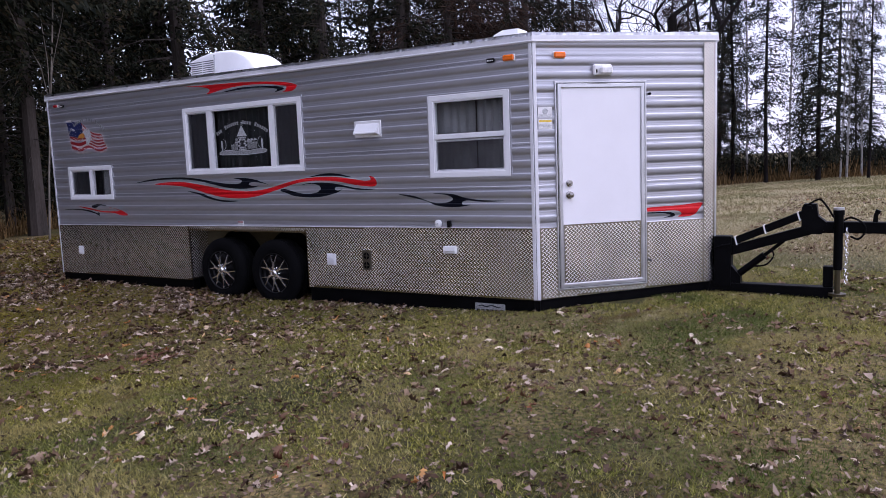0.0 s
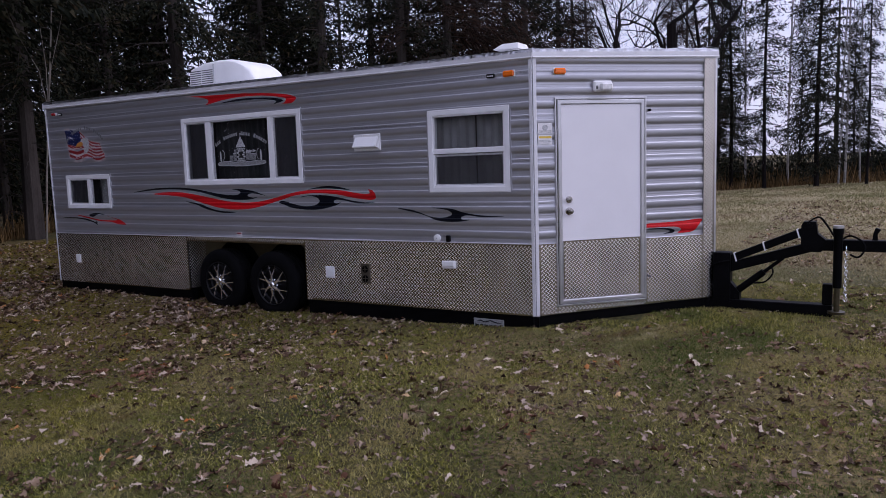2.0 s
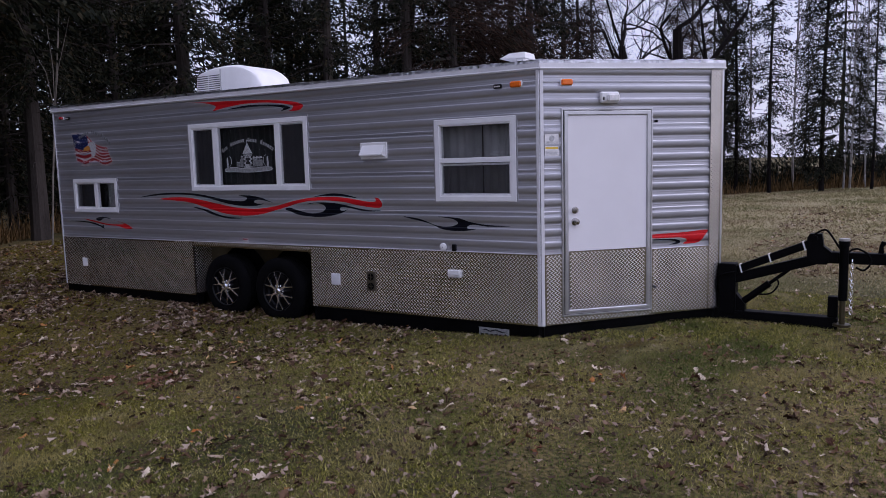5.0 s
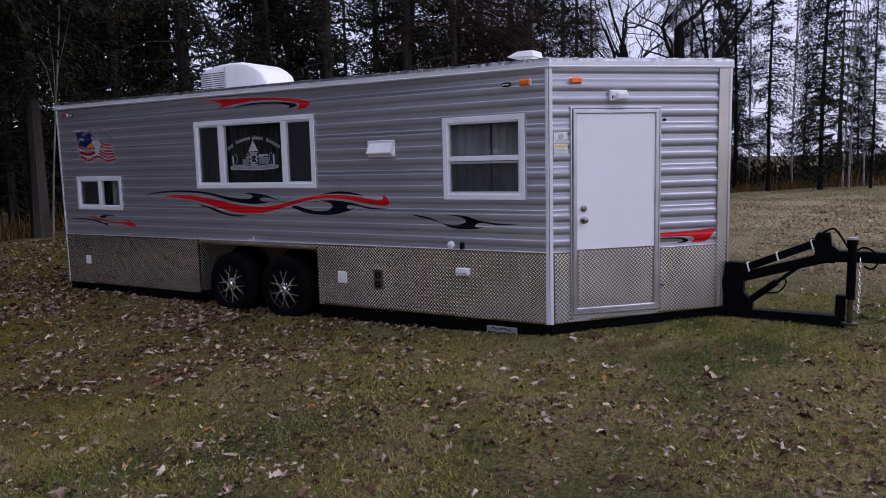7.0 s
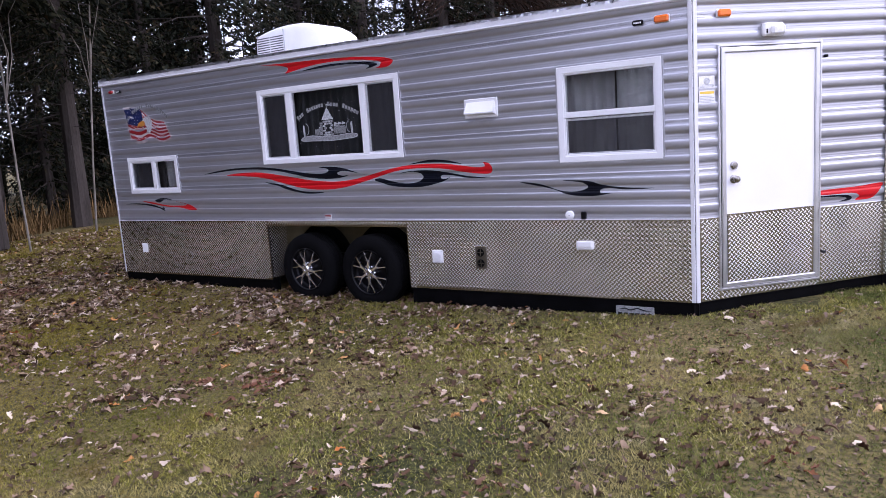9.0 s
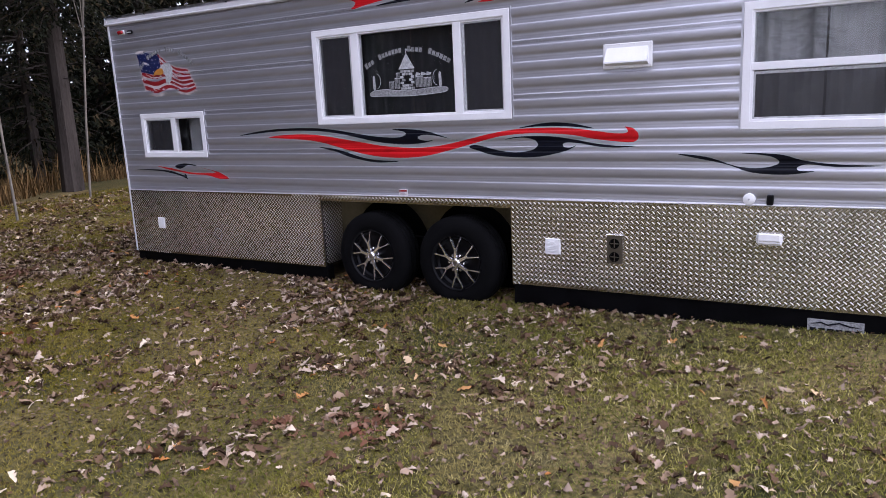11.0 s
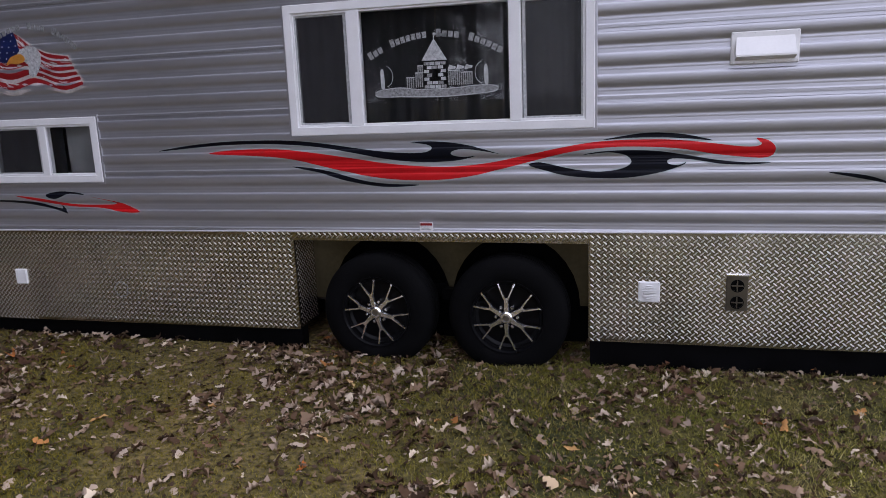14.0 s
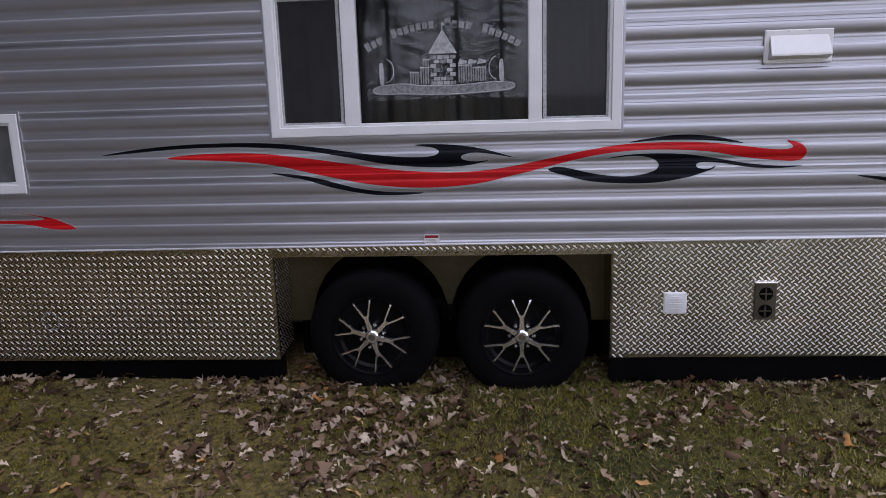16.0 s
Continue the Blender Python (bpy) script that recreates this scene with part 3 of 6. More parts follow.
part("nose_cap", diamond_plate(far_nose, [(1.655, 0.24), (1.768, 0.245), (1.768, 2.445), (1.655, 2.445)], 0.020), M_PLATE, trailer, "bright diamond-plate cap on the nose", tidy=False)
s = Shape(nose).box(1.766, 1.788, -0.010, 0.022, 0.24, 2.445, 0.004)
part("nose_bead", s, M_BARE, trailer, "bright metal edge bead")

# diamond-plate skirt
OPEN0, OPEN1, OPENTOP = -4.54, -2.668, 0.757
def skirt_poly(a, b, top=None):
    return [(a, skirt_low(a)), (b, skirt_low(b)), (b, top or skirt_top(b)), (a, top or skirt_top(a))]
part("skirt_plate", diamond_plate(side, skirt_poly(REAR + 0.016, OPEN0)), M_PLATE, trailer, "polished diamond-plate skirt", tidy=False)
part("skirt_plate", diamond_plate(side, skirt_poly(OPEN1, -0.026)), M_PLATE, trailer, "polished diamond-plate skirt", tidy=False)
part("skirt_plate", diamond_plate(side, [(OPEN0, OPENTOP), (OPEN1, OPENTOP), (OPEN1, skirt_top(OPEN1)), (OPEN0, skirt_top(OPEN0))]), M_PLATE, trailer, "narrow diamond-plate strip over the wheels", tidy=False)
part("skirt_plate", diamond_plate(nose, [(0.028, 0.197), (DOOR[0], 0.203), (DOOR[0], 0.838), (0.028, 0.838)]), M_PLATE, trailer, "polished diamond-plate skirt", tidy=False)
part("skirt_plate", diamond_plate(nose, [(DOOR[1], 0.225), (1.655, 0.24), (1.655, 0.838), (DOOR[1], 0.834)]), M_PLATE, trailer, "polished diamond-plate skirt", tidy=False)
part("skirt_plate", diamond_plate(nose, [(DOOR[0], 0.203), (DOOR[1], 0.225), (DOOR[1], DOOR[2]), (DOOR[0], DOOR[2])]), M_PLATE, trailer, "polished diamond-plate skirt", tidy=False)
s = Shape()
s.rod((REAR, -0.017, skirt_top(REAR) + 0.004), (0, -0.017, skirt_top(0) + 0.004), 0.006, n=6)
part("skirt_bead", s, M_TRIM, trailer)

mark = Shape()
for k in range(18):
    a = 6.2832 * k / 18
    r = 0.052 + 0.004 * math.sin(5 * a)
    mark.rod((-5.905 + r * math.cos(a), -0.0185, 0.385 + r * math.sin(a)), (-5.905 + r * math.cos(a + 0.22), -0.0185, 0.385 + r * math.sin(a + 0.22)), 0.0035, n=5)
part("scuff_ring", mark, M_INKDIM, trailer, "faint pale ring left by a round fitting")

# wheel well
part("well_side", diamond_plate(lambda p: (OPEN0 + p[1] - 0.016, p[0], p[2]), [(0.0, 0.16), (0.28, 0.16), (0.28, OPENTOP), (0.0, OPENTOP)]), M_PLATE, trailer, tidy=False)
s = Shape().box(OPEN1 - 0.004, OPEN1, 0.0, 0.45, 0.16, OPENTOP)
part("well_side", s, M_PLATE, trailer)
HUBS, HUBZ, TYRE = (-3.994, -3.156), 0.300, 0.340


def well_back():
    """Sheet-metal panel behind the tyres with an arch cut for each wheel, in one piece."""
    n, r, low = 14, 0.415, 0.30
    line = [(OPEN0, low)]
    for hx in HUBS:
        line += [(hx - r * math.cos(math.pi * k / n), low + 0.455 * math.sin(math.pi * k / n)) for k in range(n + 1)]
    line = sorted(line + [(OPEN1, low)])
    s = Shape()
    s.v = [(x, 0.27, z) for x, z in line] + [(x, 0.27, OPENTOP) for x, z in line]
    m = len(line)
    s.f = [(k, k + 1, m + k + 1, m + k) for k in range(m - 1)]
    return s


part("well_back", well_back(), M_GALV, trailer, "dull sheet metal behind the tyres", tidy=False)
# the back sheet is run into the ground to block light and keep the well black
s = Shape().box(OPEN0, OPEN1, 0.0, 0.48, OPENTOP, OPENTOP + 0.012).box(OPEN0, OPEN1, 0.46, 0.475, -0.03, OPENTOP)
part("well_liner", s, M_STEEL, trailer)


def wheel():
    """Black alloy wheel with six Y-shaped machined spokes."""
    tyre = Shape()
    W, r = 0.205, TYRE
    prof = [(0.185, 0.0), (0.205, -0.006), (0.215, -0.012), (0.25, -0.020), (0.285, -0.016), (0.312, -0.004), (r - 0.010, 0.012), (r - 0.002, 0.03),
            (r, 0.045), (r - 0.007, 0.048), (r - 0.007, 0.056), (r + 0.001, 0.059), (r + 0.001, 0.095), (r - 0.007, 0.098), (r - 0.007, 0.108), (r + 0.001, 0.111), (r + 0.001, 0.146), (r - 0.007, 0.149), (r - 0.007, 0.157), (r, 0.160), (r - 0.002, W - 0.03), (r - 0.010, W - 0.012), (0.312, W), (0.25, W + 0.01), (0.2, W), (0.185, W)]
    tyre.lathe(prof, 64, (0, -0.02, 0), "y", True)
    rim = Shape()
    rim.lathe([(0.0, 0.03), (0.17, 0.035), (0.188, 0.02), (0.196, -0.012), (0.205, -0.026), (0.210, -0.026), (0.208, -0.01)], 48, (0, -0.01, 0))
    spokes = []
    for k in range(6):
        sp = Shape()
        a = math.pi / 2 + k * math.pi / 3
        def at(rad, off, y):
            return (rad * math.cos(a) - off * math.sin(a), y, rad * math.sin(a) + off * math.cos(a))
        def run(sec):
            v = []
            for rad, off, half, y in sec:
                v += [at(rad, off - half, y + 0.014), at(rad, off - half * 0.8, y), at(rad, off + half * 0.8, y), at(rad, off + half, y + 0.014)]
            m = 4 * (len(sec) - 1)
            sp.add(v, [(4 * i + j, 4 * i + (j + 1) % 4, 4 * i + 4 + (j + 1) % 4, 4 * i + 4 + j) for i in range(len(sec) - 1) for j in range(4)]
                   + [(0, 1, 2, 3), (m, m + 1, m + 2, m + 3)])
        run([(0.030, 0, 0.0165, -0.042), (0.070, 0, 0.0125, -0.040), (0.098, 0, 0.0125, -0.037), (0.112, 0, 0.0155, -0.0355)])
        for sg in (-1, 1):
            run([(0.104, 0.0085 * sg, 0.0065, -0.0362), (0.125, 0.0185 * sg, 0.0058, -0.034), (0.155, 0.031 * sg, 0.0052, -0.030), (0.180, 0.0415 * sg, 0.0056, -0.027),
                 (0.190, 0.045 * sg, 0.0075, -0.025), (0.197, 0.047 * sg, 0.0070, -0.012)])
        spokes.append(sp)
    cap = Shape()
    cap.lathe([(0.0, -0.050), (0.016, -0.050), (0.018, -0.054), (0.028, -0.053), (0.035, -0.046), (0.037, -0.02), (0.037, 0.02)], 24, (0, 0, 0))
    badge = Shape().rod((0, -0.045, 0), (0, -0.0515, 0), 0.0165, n=16)
    nuts = []
    for k in range(6):
        a = math.pi / 2 + (k + 0.5) * math.pi / 3
        nut = Shape()
        x, z = 0.062 * math.cos(a), 0.062 * math.sin(a)
        nut.rod((x, 0.02, z), (x, -0.026, z), 0.0095, n=6).rod((x, -0.026, z), (x, -0.033, z), 0.0085, 0.004, n=6)
        nuts.append(nut)
    return (tyre.mesh("tyre", M_RUBBER, True), rim.mesh("rim", M_BLACKGLOSS, True), [p.mesh("spoke", M_CHROME, True) for p in spokes],
            cap.mesh("hub_cap", M_CHROME, True), badge.mesh("cap_badge", M_BRONZE, True), [p.mesh("wheel_nut", M_CHROME) for p in nuts])


m_tyre, m_rim, m_spokes, m_cap, m_badge, m_nuts = wheel()
def put_wheel(x, y, turn):
    w = new("wheel", m_tyre)
    w.parent = trailer
    w.matrix_parent_inverse = world_of(trailer).inverted()
    w.matrix_basis = pose(x, y, HUBZ, 0, turn, 0 if y < 1 else 180) @ Matrix.Diagonal((1.09, 1.0, 1.09, 1))
    tagged(w, "black tyre on a black alloy wheel with machined forked spokes")
    for name, me in [("rim", m_rim)] + [("spoke", q) for q in m_spokes] + [("hub_cap", m_cap), ("cap_badge", m_badge)] + [("wheel_nut", q) for q in m_nuts]:
        o = new(name, me)
        o.parent = w
for x, turn in ((HUBS[0], -15), (HUBS[1], 0)):
    put_wheel(x, -0.005, turn)
    put_wheel(x, WIDE + 0.005, turn + 20)
    part("axle", Shape().rod((x, 0.18, HUBZ), (x, WIDE - 0.18, HUBZ), 0.04, n=12), M_STEEL, trailer)
s = Shape().box(HUBS[0] - 0.3, HUBS[1] + 0.3, 0.29, 0.35, 0.33, 0.42, 0.006).box(-3.62, -3.53, 0.20, 0.30, 0.33, 0.40, 0.006)
part("spring_hanger", s, M_STEEL, trailer)

# black steel frame under the walls
def rail(at, u0, u1, a0, a1, z0=-0.03):
    s = Shape(at)
    v = [(u, o, z) for u, top in ((u0, a0), (u1, a1)) for o in (-0.10, -0.004) for z in (z0, top)]
    return s.add(v, [(0, 1, 3, 2), (4, 6, 7, 5), (0, 4, 5, 1), (2, 3, 7, 6), (0, 2, 6, 4), (1, 5, 7, 3)])
part("frame_rail", rail(side, REAR, OPEN0 - 0.005, skirt_low(REAR) + 0.02, skirt_low(OPEN0) + 0.02, -0.015), M_STEEL, trailer, "black steel frame rail")
part("frame_rail", rail(side, OPEN1 + 0.005, 0.02, skirt_low(OPEN1) + 0.02, skirt_low(0) + 0.02, -0.015), M_STEEL, trailer, "black steel frame rail")
part("frame_rail", rail(nose, -0.02, TIP, skirt_low(0) + 0.02, 0.26, 0.05), M_STEEL, trailer, "black steel frame rail")
part("frame_rail", rail(far_side, REAR, 0.02, 0.17, 0.2, -0.015), M_STEEL, trailer, "black steel frame rail")
part("frame_rail", rail(far_nose, -0.02, TIP, 0.2, 0.26, 0.05), M_STEEL, trailer, "black steel frame rail")
part("frame_rail", rail(rear, 0, WIDE, 0.16, 0.16, -0.015), M_STEEL, trailer, "black steel frame rail")
for x in np.arange(REAR + 0.6, 0.2, 0.9):
    part("cross_member", Shape().box(x, x + 0.06, 0.5, WIDE - 0.1, 0.10, 0.22, 0.005), M_STEEL, trailer)

# ---- windows ----
def ring(at, h, face, o0, o1, b=0.004):
    """A rectangular frame in one piece, mitred, with chamfered front edges."""
    s = Shape(at)
    outer, inner = h, inset(h, face)
    loops = [(outer, o0, 0), (outer, o1 - b, 0), (outer, o1, b), (inner, o1, -b), (inner, o1 - b, 0), (inner, o0, 0)]
    v = []
    for r, o, d in loops:
        u0, u1, z0, z1 = inset(r, d)
        v += [(u0, o, z0), (u1, o, z0), (u1, o, z1), (u0, o, z1)]
    n = len(loops)
    return s.add(v, [(4 * i + k, 4 * i + (k + 1) % 4, 4 * ((i + 1) % n) + (k + 1) % 4, 4 * ((i + 1) % n) + k) for i in range(n) for k in range(4)])


def window(h, label, mullions=(), bars=(), screens=(), face=0.052):
    """White vinyl frame with a stepped inner edge; panes lie in the openings between the bars."""
    u0, u1, z0, z1 = h
    s, inner = ring(side, h, face, -0.05, 0.019), inset(h, face)
    win = part("window", s, M_VINYL, trailer, label)
    part("trim_channel", ring(side, inset(h, -0.013), 0.0125, -0.01, 0.0142, 0.001), M_SIDING, win, "folded grey metal channel round the frame")
    part("glazing_stop", ring(side, inset(h, face - 0.001), 0.014, -0.045, 0.010, 0.002), M_VINYL, win)
    for a, b in mullions:
        part("mullion", Shape(side).box(a, b, -0.04, 0.016, inner[2] + 0.002, inner[3] - 0.002, 0.003), M_VINYL, win)
    for a, b in bars:
        part("meeting_rail", Shape(side).box(inner[0] + 0.002, inner[1] - 0.002, -0.04, 0.016, a, b, 0.003), M_VINYL, win)
    us = [inner[0], *[q for m in mullions for q in m], inner[1]]
    zs = [inner[2], *[q for m in bars for q in m], inner[3]]
    k = 0
    for i in range(0, len(us), 2):
        for j in range(0, len(zs), 2):
            deep = -0.02 if k in screens else -0.008
            pane = part("pane", Shape(side).box(us[i], us[i + 1], deep - 0.004, deep, zs[j], zs[j + 1]), M_GLASS, win)
            pane.visible_shadow = False
            if k in screens:
                a, b, c, d = us[i] + 0.006, us[i + 1] - 0.006, zs[j] + 0.006, zs[j + 1] - 0.006
                fr = ring(side, (a, b, c, d), 0.018, -0.010, 0.002, 0.002)
                part("screen_frame", fr, M_INKGREY, win, "grey insect-screen frame")
                part("insect_screen", Shape(side).add([(a, -0.004, c), (b, -0.004, c), (b, -0.004, d), (a, -0.004, d)], [(0, 1, 2, 3)]), M_SCREEN, win, "dark insect screen", tidy=False)
            k += 1
    return win


def curtain(win, u0, u1, z0, z1, mat, label, folds=14, deep=-0.11, swing=0.012):
    s, n = Shape(side), folds * 8
    for z in (z0, z1):
        s.v += [side((u0 + (u1 - u0) * k / n, deep + swing * math.sin(k / 8 * 6.2832) + 0.4 * swing * math.sin(k * 0.31), z)) for k in range(n + 1)]
    s.f = [(k, k + 1, n + 2 + k, n + 1 + k) for k in range(n)]
    part("curtain", s, mat, win, label, smooth=True, tidy=False)


pw = window(PW, "wide three-light window in a white vinyl frame", [(-4.085, -4.005), (-3.113, -3.043)], screens=(0, 2))
curtain(pw, PW[0], -3.575, PW[2], PW[3], M_DARKCLOTH, "charcoal curtain", 10, swing=0.008)
curtain(pw, -3.565, PW[1], PW[2], PW[3], M_DARKCLOTH, "charcoal curtain", 10, swing=0.008)
sw = window(SW, "white vinyl window with an upper and a lower pane", bars=[(1.660, 1.707)], screens=(0,))
curtain(sw, SW[0], -0.625, SW[2], SW[3], M_CURTAIN, "grey curtain", 5, swing=0.014)
curtain(sw, -0.610, SW[1], SW[2], SW[3], M_CURTAIN, "grey curtain", 5, swing=0.014)
ew = window(EW, "small white vinyl sliding window", [(-6.424, -6.365)], screens=(0,), face=0.05)
curtain(ew, -6.30, EW[1], EW[2], EW[3], M_CURTAIN, "pale grey blind", 2, swing=0.004)
curtain(ew, EW[0], -6.33, EW[2], EW[3], M_DARKCLOTH, "charcoal curtain", 4, swing=0.008)

# frosted castle picture on the middle pane; its arched writing is a brand and stays as bars
AX = -3.555
def art(name, mb, mat=M_INKGREY):
    part(name, mb, mat, pw, "frosted grey window picture")
s = Shape(side)
Y0, Y1 = -0.0075, -0.0060
base = smooth_curve([(AX - 0.36, 1.635), (AX - 0.22, 1.63), (AX, 1.622), (AX + 0.2, 1.628), (AX + 0.355, 1.642), (AX + 0.36, 1.672), (AX + 0.24, 1.678),
                     (AX + 0.1, 1.668), (AX - 0.1, 1.668), (AX - 0.22, 1.682), (AX - 0.355, 1.668)], 3)
art("ice_sheet", Shape(side).prism(base, Y0, Y1), M_INKDIM)
rim_line = [side((x, -0.0058, z)) for x, z in base]
art("ice_edge", Shape().tube(rim_line + rim_line[:1], [0.0028] * (len(base) + 1), 4, False))
for z in np.arange(1.672, 1.82, 0.022):
    row = int(round((z - 1.672) / 0.022))
    for k in range(4):
        a = AX - 0.065 + 0.034 * k + (0.017 if row % 2 else 0)
        if a + 0.030 < AX + 0.075 and not (2 <= row <= 4 and abs(a + 0.015 - AX) < 0.03):
            art("tower_stone", Shape(side).box(a, a + 0.030, Y0, Y1, z, z + 0.018), M_INKGREY if (row + k) % 3 else M_INKDIM)
art("tower_roof", Shape(side).prism([(AX - 0.078, 1.83), (AX + 0.075, 1.83), (AX + 0.004, 1.945), (AX - 0.004, 1.945)], Y0, Y1))
flag = smooth_curve([(AX - 0.002, 1.985), (AX + 0.03, 1.980), (AX + 0.075, 1.972), (AX + 0.07, 1.962), (AX + 0.03, 1.968), (AX, 1.970)], 3)
art("pennant", Shape(side).prism(flag, Y0, Y1).box(AX - 0.003, AX + 0.002, Y0, Y1, 1.945, 1.97))
for a, b, z0, z1 in ((-0.175, -0.125, 1.68, 1.735), (-0.12, -0.07, 1.68, 1.76), (-0.105, -0.07, 1.768, 1.80), (0.08, 0.15, 1.685, 1.765), (0.155, 0.225, 1.685, 1.752)):
    hall = Shape(side)
    for q in np.arange(a, b - 0.004, 0.0125):
        art("hall_slat", Shape(side).box(AX + q, AX + q + 0.0075, Y0, Y1, z0, z1), M_INKDIM)
    hall.box(AX + a, AX + b, Y0 + 0.0003, Y1 + 0.0003, z1, z1 + 0.006)
    art("hall", hall)
for q in (0.10, 0.15, 0.2):
    hall = Shape(side)
    hall.prism([(AX + q - 0.022, 1.772), (AX + q + 0.022, 1.776), (AX + q + 0.028, 1.788), (AX + q - 0.012, 1.800)], Y0, Y1)
    art("pennant", hall)
for sgn, q in ((-1, -0.325), (1, 0.305)):
    art("upright_mark", Shape(side).prism(smooth_curve([(AX + q - 0.008, 1.682), (AX + q + 0.010, 1.682), (AX + q + 0.012, 1.74), (AX + q + 0.006, 1.79), (AX + q - 0.010, 1.785), (AX + q - 0.012, 1.73)], 3), Y0, Y1))
    hoop = [(AX + q - sgn * 0.02 - sgn * 0.045 * math.sin(a), 1.75 - 0.06 * math.cos(a)) for a in np.linspace(0.2, 3.0, 10)]
    line = Shape()
    line.tube([side((x, -0.0065, z)) for x, z in hoop], [0.0022] * 10, 5)
    art("hoop", line)
def arc_bars(words, mat, parent, cx, cz, rad, half, height, label):
    """Plain bars along an arc in place of lettering."""
    total = sum(words) + 0.35 * (len(words) - 1)
    at = -half
    for wd in words:
        a0, a1 = at, at + 2 * half * wd / total
        n = max(2, int(wd / 0.22))
        for k in range(n):
            p, q = a0 + (a1 - a0) * (k + 0.12) / n, a0 + (a1 - a0) * (k + 0.88) / n
            h = height * (1.0 if k == 0 else 0.78)
            s = Shape(side)
            s.add([(cx + r * math.sin(a), o, cz + r * math.cos(a)) for o in (Y0, Y1) for a, r in ((p, rad), (q, rad), (q, rad + h), (p, rad + h))],
                  [(0, 1, 2, 3), (7, 6, 5, 4), (0, 4, 5, 1), (1, 5, 6, 2), (2, 6, 7, 3), (3, 7, 4, 0)])
            part("lettering_bar", s, mat, parent, label if k == 0 else "")
        at = a1 + 2 * half * 0.35 / total
arc_bars([0.7, 1.6, 1.0, 1.5], M_INKDIM, pw, AX, 1.225, 0.736, 0.566, 0.044, "frosted bars arched over the castle")

# ---- door in the nose wall ----
d0, d1, dz0, dz1 = DOOR
s = ring(nose, DOOR, 0.017, -0.05, 0.026, 0.004)
door = part("door", s, M_BARE, trailer, "white entry door with a diamond-plate kick panel in an aluminium frame, shut")
part("leaf_edge", ring(nose, inset(DOOR, 0.021), 0.0395, -0.03, 0.032, 0.007), M_BARE, door, "satin aluminium rim of the door")
part("gasket", ring(nose, inset(DOOR, 0.016), 0.006, -0.02, 0.021, 0.001), M_RUBBER, door, "thin dark rubber gasket")
part("door_leaf", Shape(nose).box(d0 + 0.060, d1 - 0.060, -0.02, 0.020, dz0 + 0.060, dz1 - 0.060, 0.003), M_DOOR, door, "smooth white door skin")
part("kick_plate", diamond_plate(nose, [(d0 + 0.064, dz0 + 0.064), (d1 - 0.064, dz0 + 0.064), (d1 - 0.064, 0.857), (d0 + 0.064, 0.857)], 0.028), M_PLATE, door, "diamond-plate kick panel", tidy=False)
for z, r in ((1.118, 0.033), (1.220, 0.030)):
    k = Shape(lambda p, z=z: nose((0.314 + p[0], -p[1], z + p[2])))
    k.lathe([(0.0, -0.022), (r, -0.022), (r, -0.028), (r * 0.5, -0.032), (r * 0.42, -0.045), (r * 0.75, -0.055), (r * 0.8, -0.068), (r * 0.6, -0.078), (0.0, -0.08)]
            if z < 1.15 else [(0.0, -0.022), (r, -0.022), (r, -0.034), (r * 0.75, -0.042), (0.0, -0.043)], 20, (0, 0, 0))
    part("door_knob" if z < 1.15 else "dead_bolt", k, M_NICKEL, door, "satin nickel", smooth=True)
for z in (1.975, 0.475):
    part("door_stop", Shape(nose).box(1.085, 1.108, 0.012, 0.045, z, z + 0.022, 0.004), M_BLACKGLOSS, door, "small black door stop")

# ---- fittings on the walls ----
def fitting(name, at, u0, u1, z0, z1, out, mat, label, b=0.006, back=0.008):
    return part(name, Shape(at).box(u0, u1, back, out, z0, z1, b), mat, trailer, label)


def marker(at, u0, u1, z0, z1, mat, label):
    m = fitting("marker_light", at, u0, u1, z0, z1, 0.022, M_PLASTIC, label)
    lens = Shape(at).box(u0 + 0.004, u1 - 0.004, 0.020, 0.046, z0 + 0.004, z1 - 0.004, 0.014)
    part("lens", lens, mat, m, "ribbed coloured lens")


marker(side, -0.268, -0.152, 2.297, 2.357, M_AMBER, "amber marker light")
marker(nose, 0.184, 0.300, 2.297, 2.357, M_AMBER, "amber marker light")
marker(side, -7.06, -6.97, 2.385, 2.43, M_REDLENS, "red marker light")
def eye_lamp(u, z):
    m = fitting("eye_lamp", side, u - 0.042, u + 0.042, z - 0.018, z + 0.020, 0.030, M_BLACKGLOSS, "small black lamp with a row of lights", 0.008)
    for k in range(4):
        part("led", Shape(side).box(u - 0.030 + 0.016 * k, u - 0.020 + 0.016 * k, 0.029, 0.033, z - 0.007, z + 0.005, 0.001), M_PLASTIC, m)
eye_lamp(-0.39, 2.322)
eye_lamp(-6.88, 2.40)

# porch lamp over the door
lamp = fitting("porch_lamp", nose, 0.553, 0.728, 2.150, 2.245, 0.05, M_PLASTIC, "white porch lamp over the door", 0.012)
part("diffuser", Shape(nose).box(0.60, 0.722, 0.046, 0.085, 2.153, 2.228, 0.02), M_INKWHITE, lamp, "cloudy plastic diffuser")
part("switch", Shape(nose).box(0.572, 0.584, 0.048, 0.056, 2.17, 2.20, 0.003), M_STEEL, lamp)

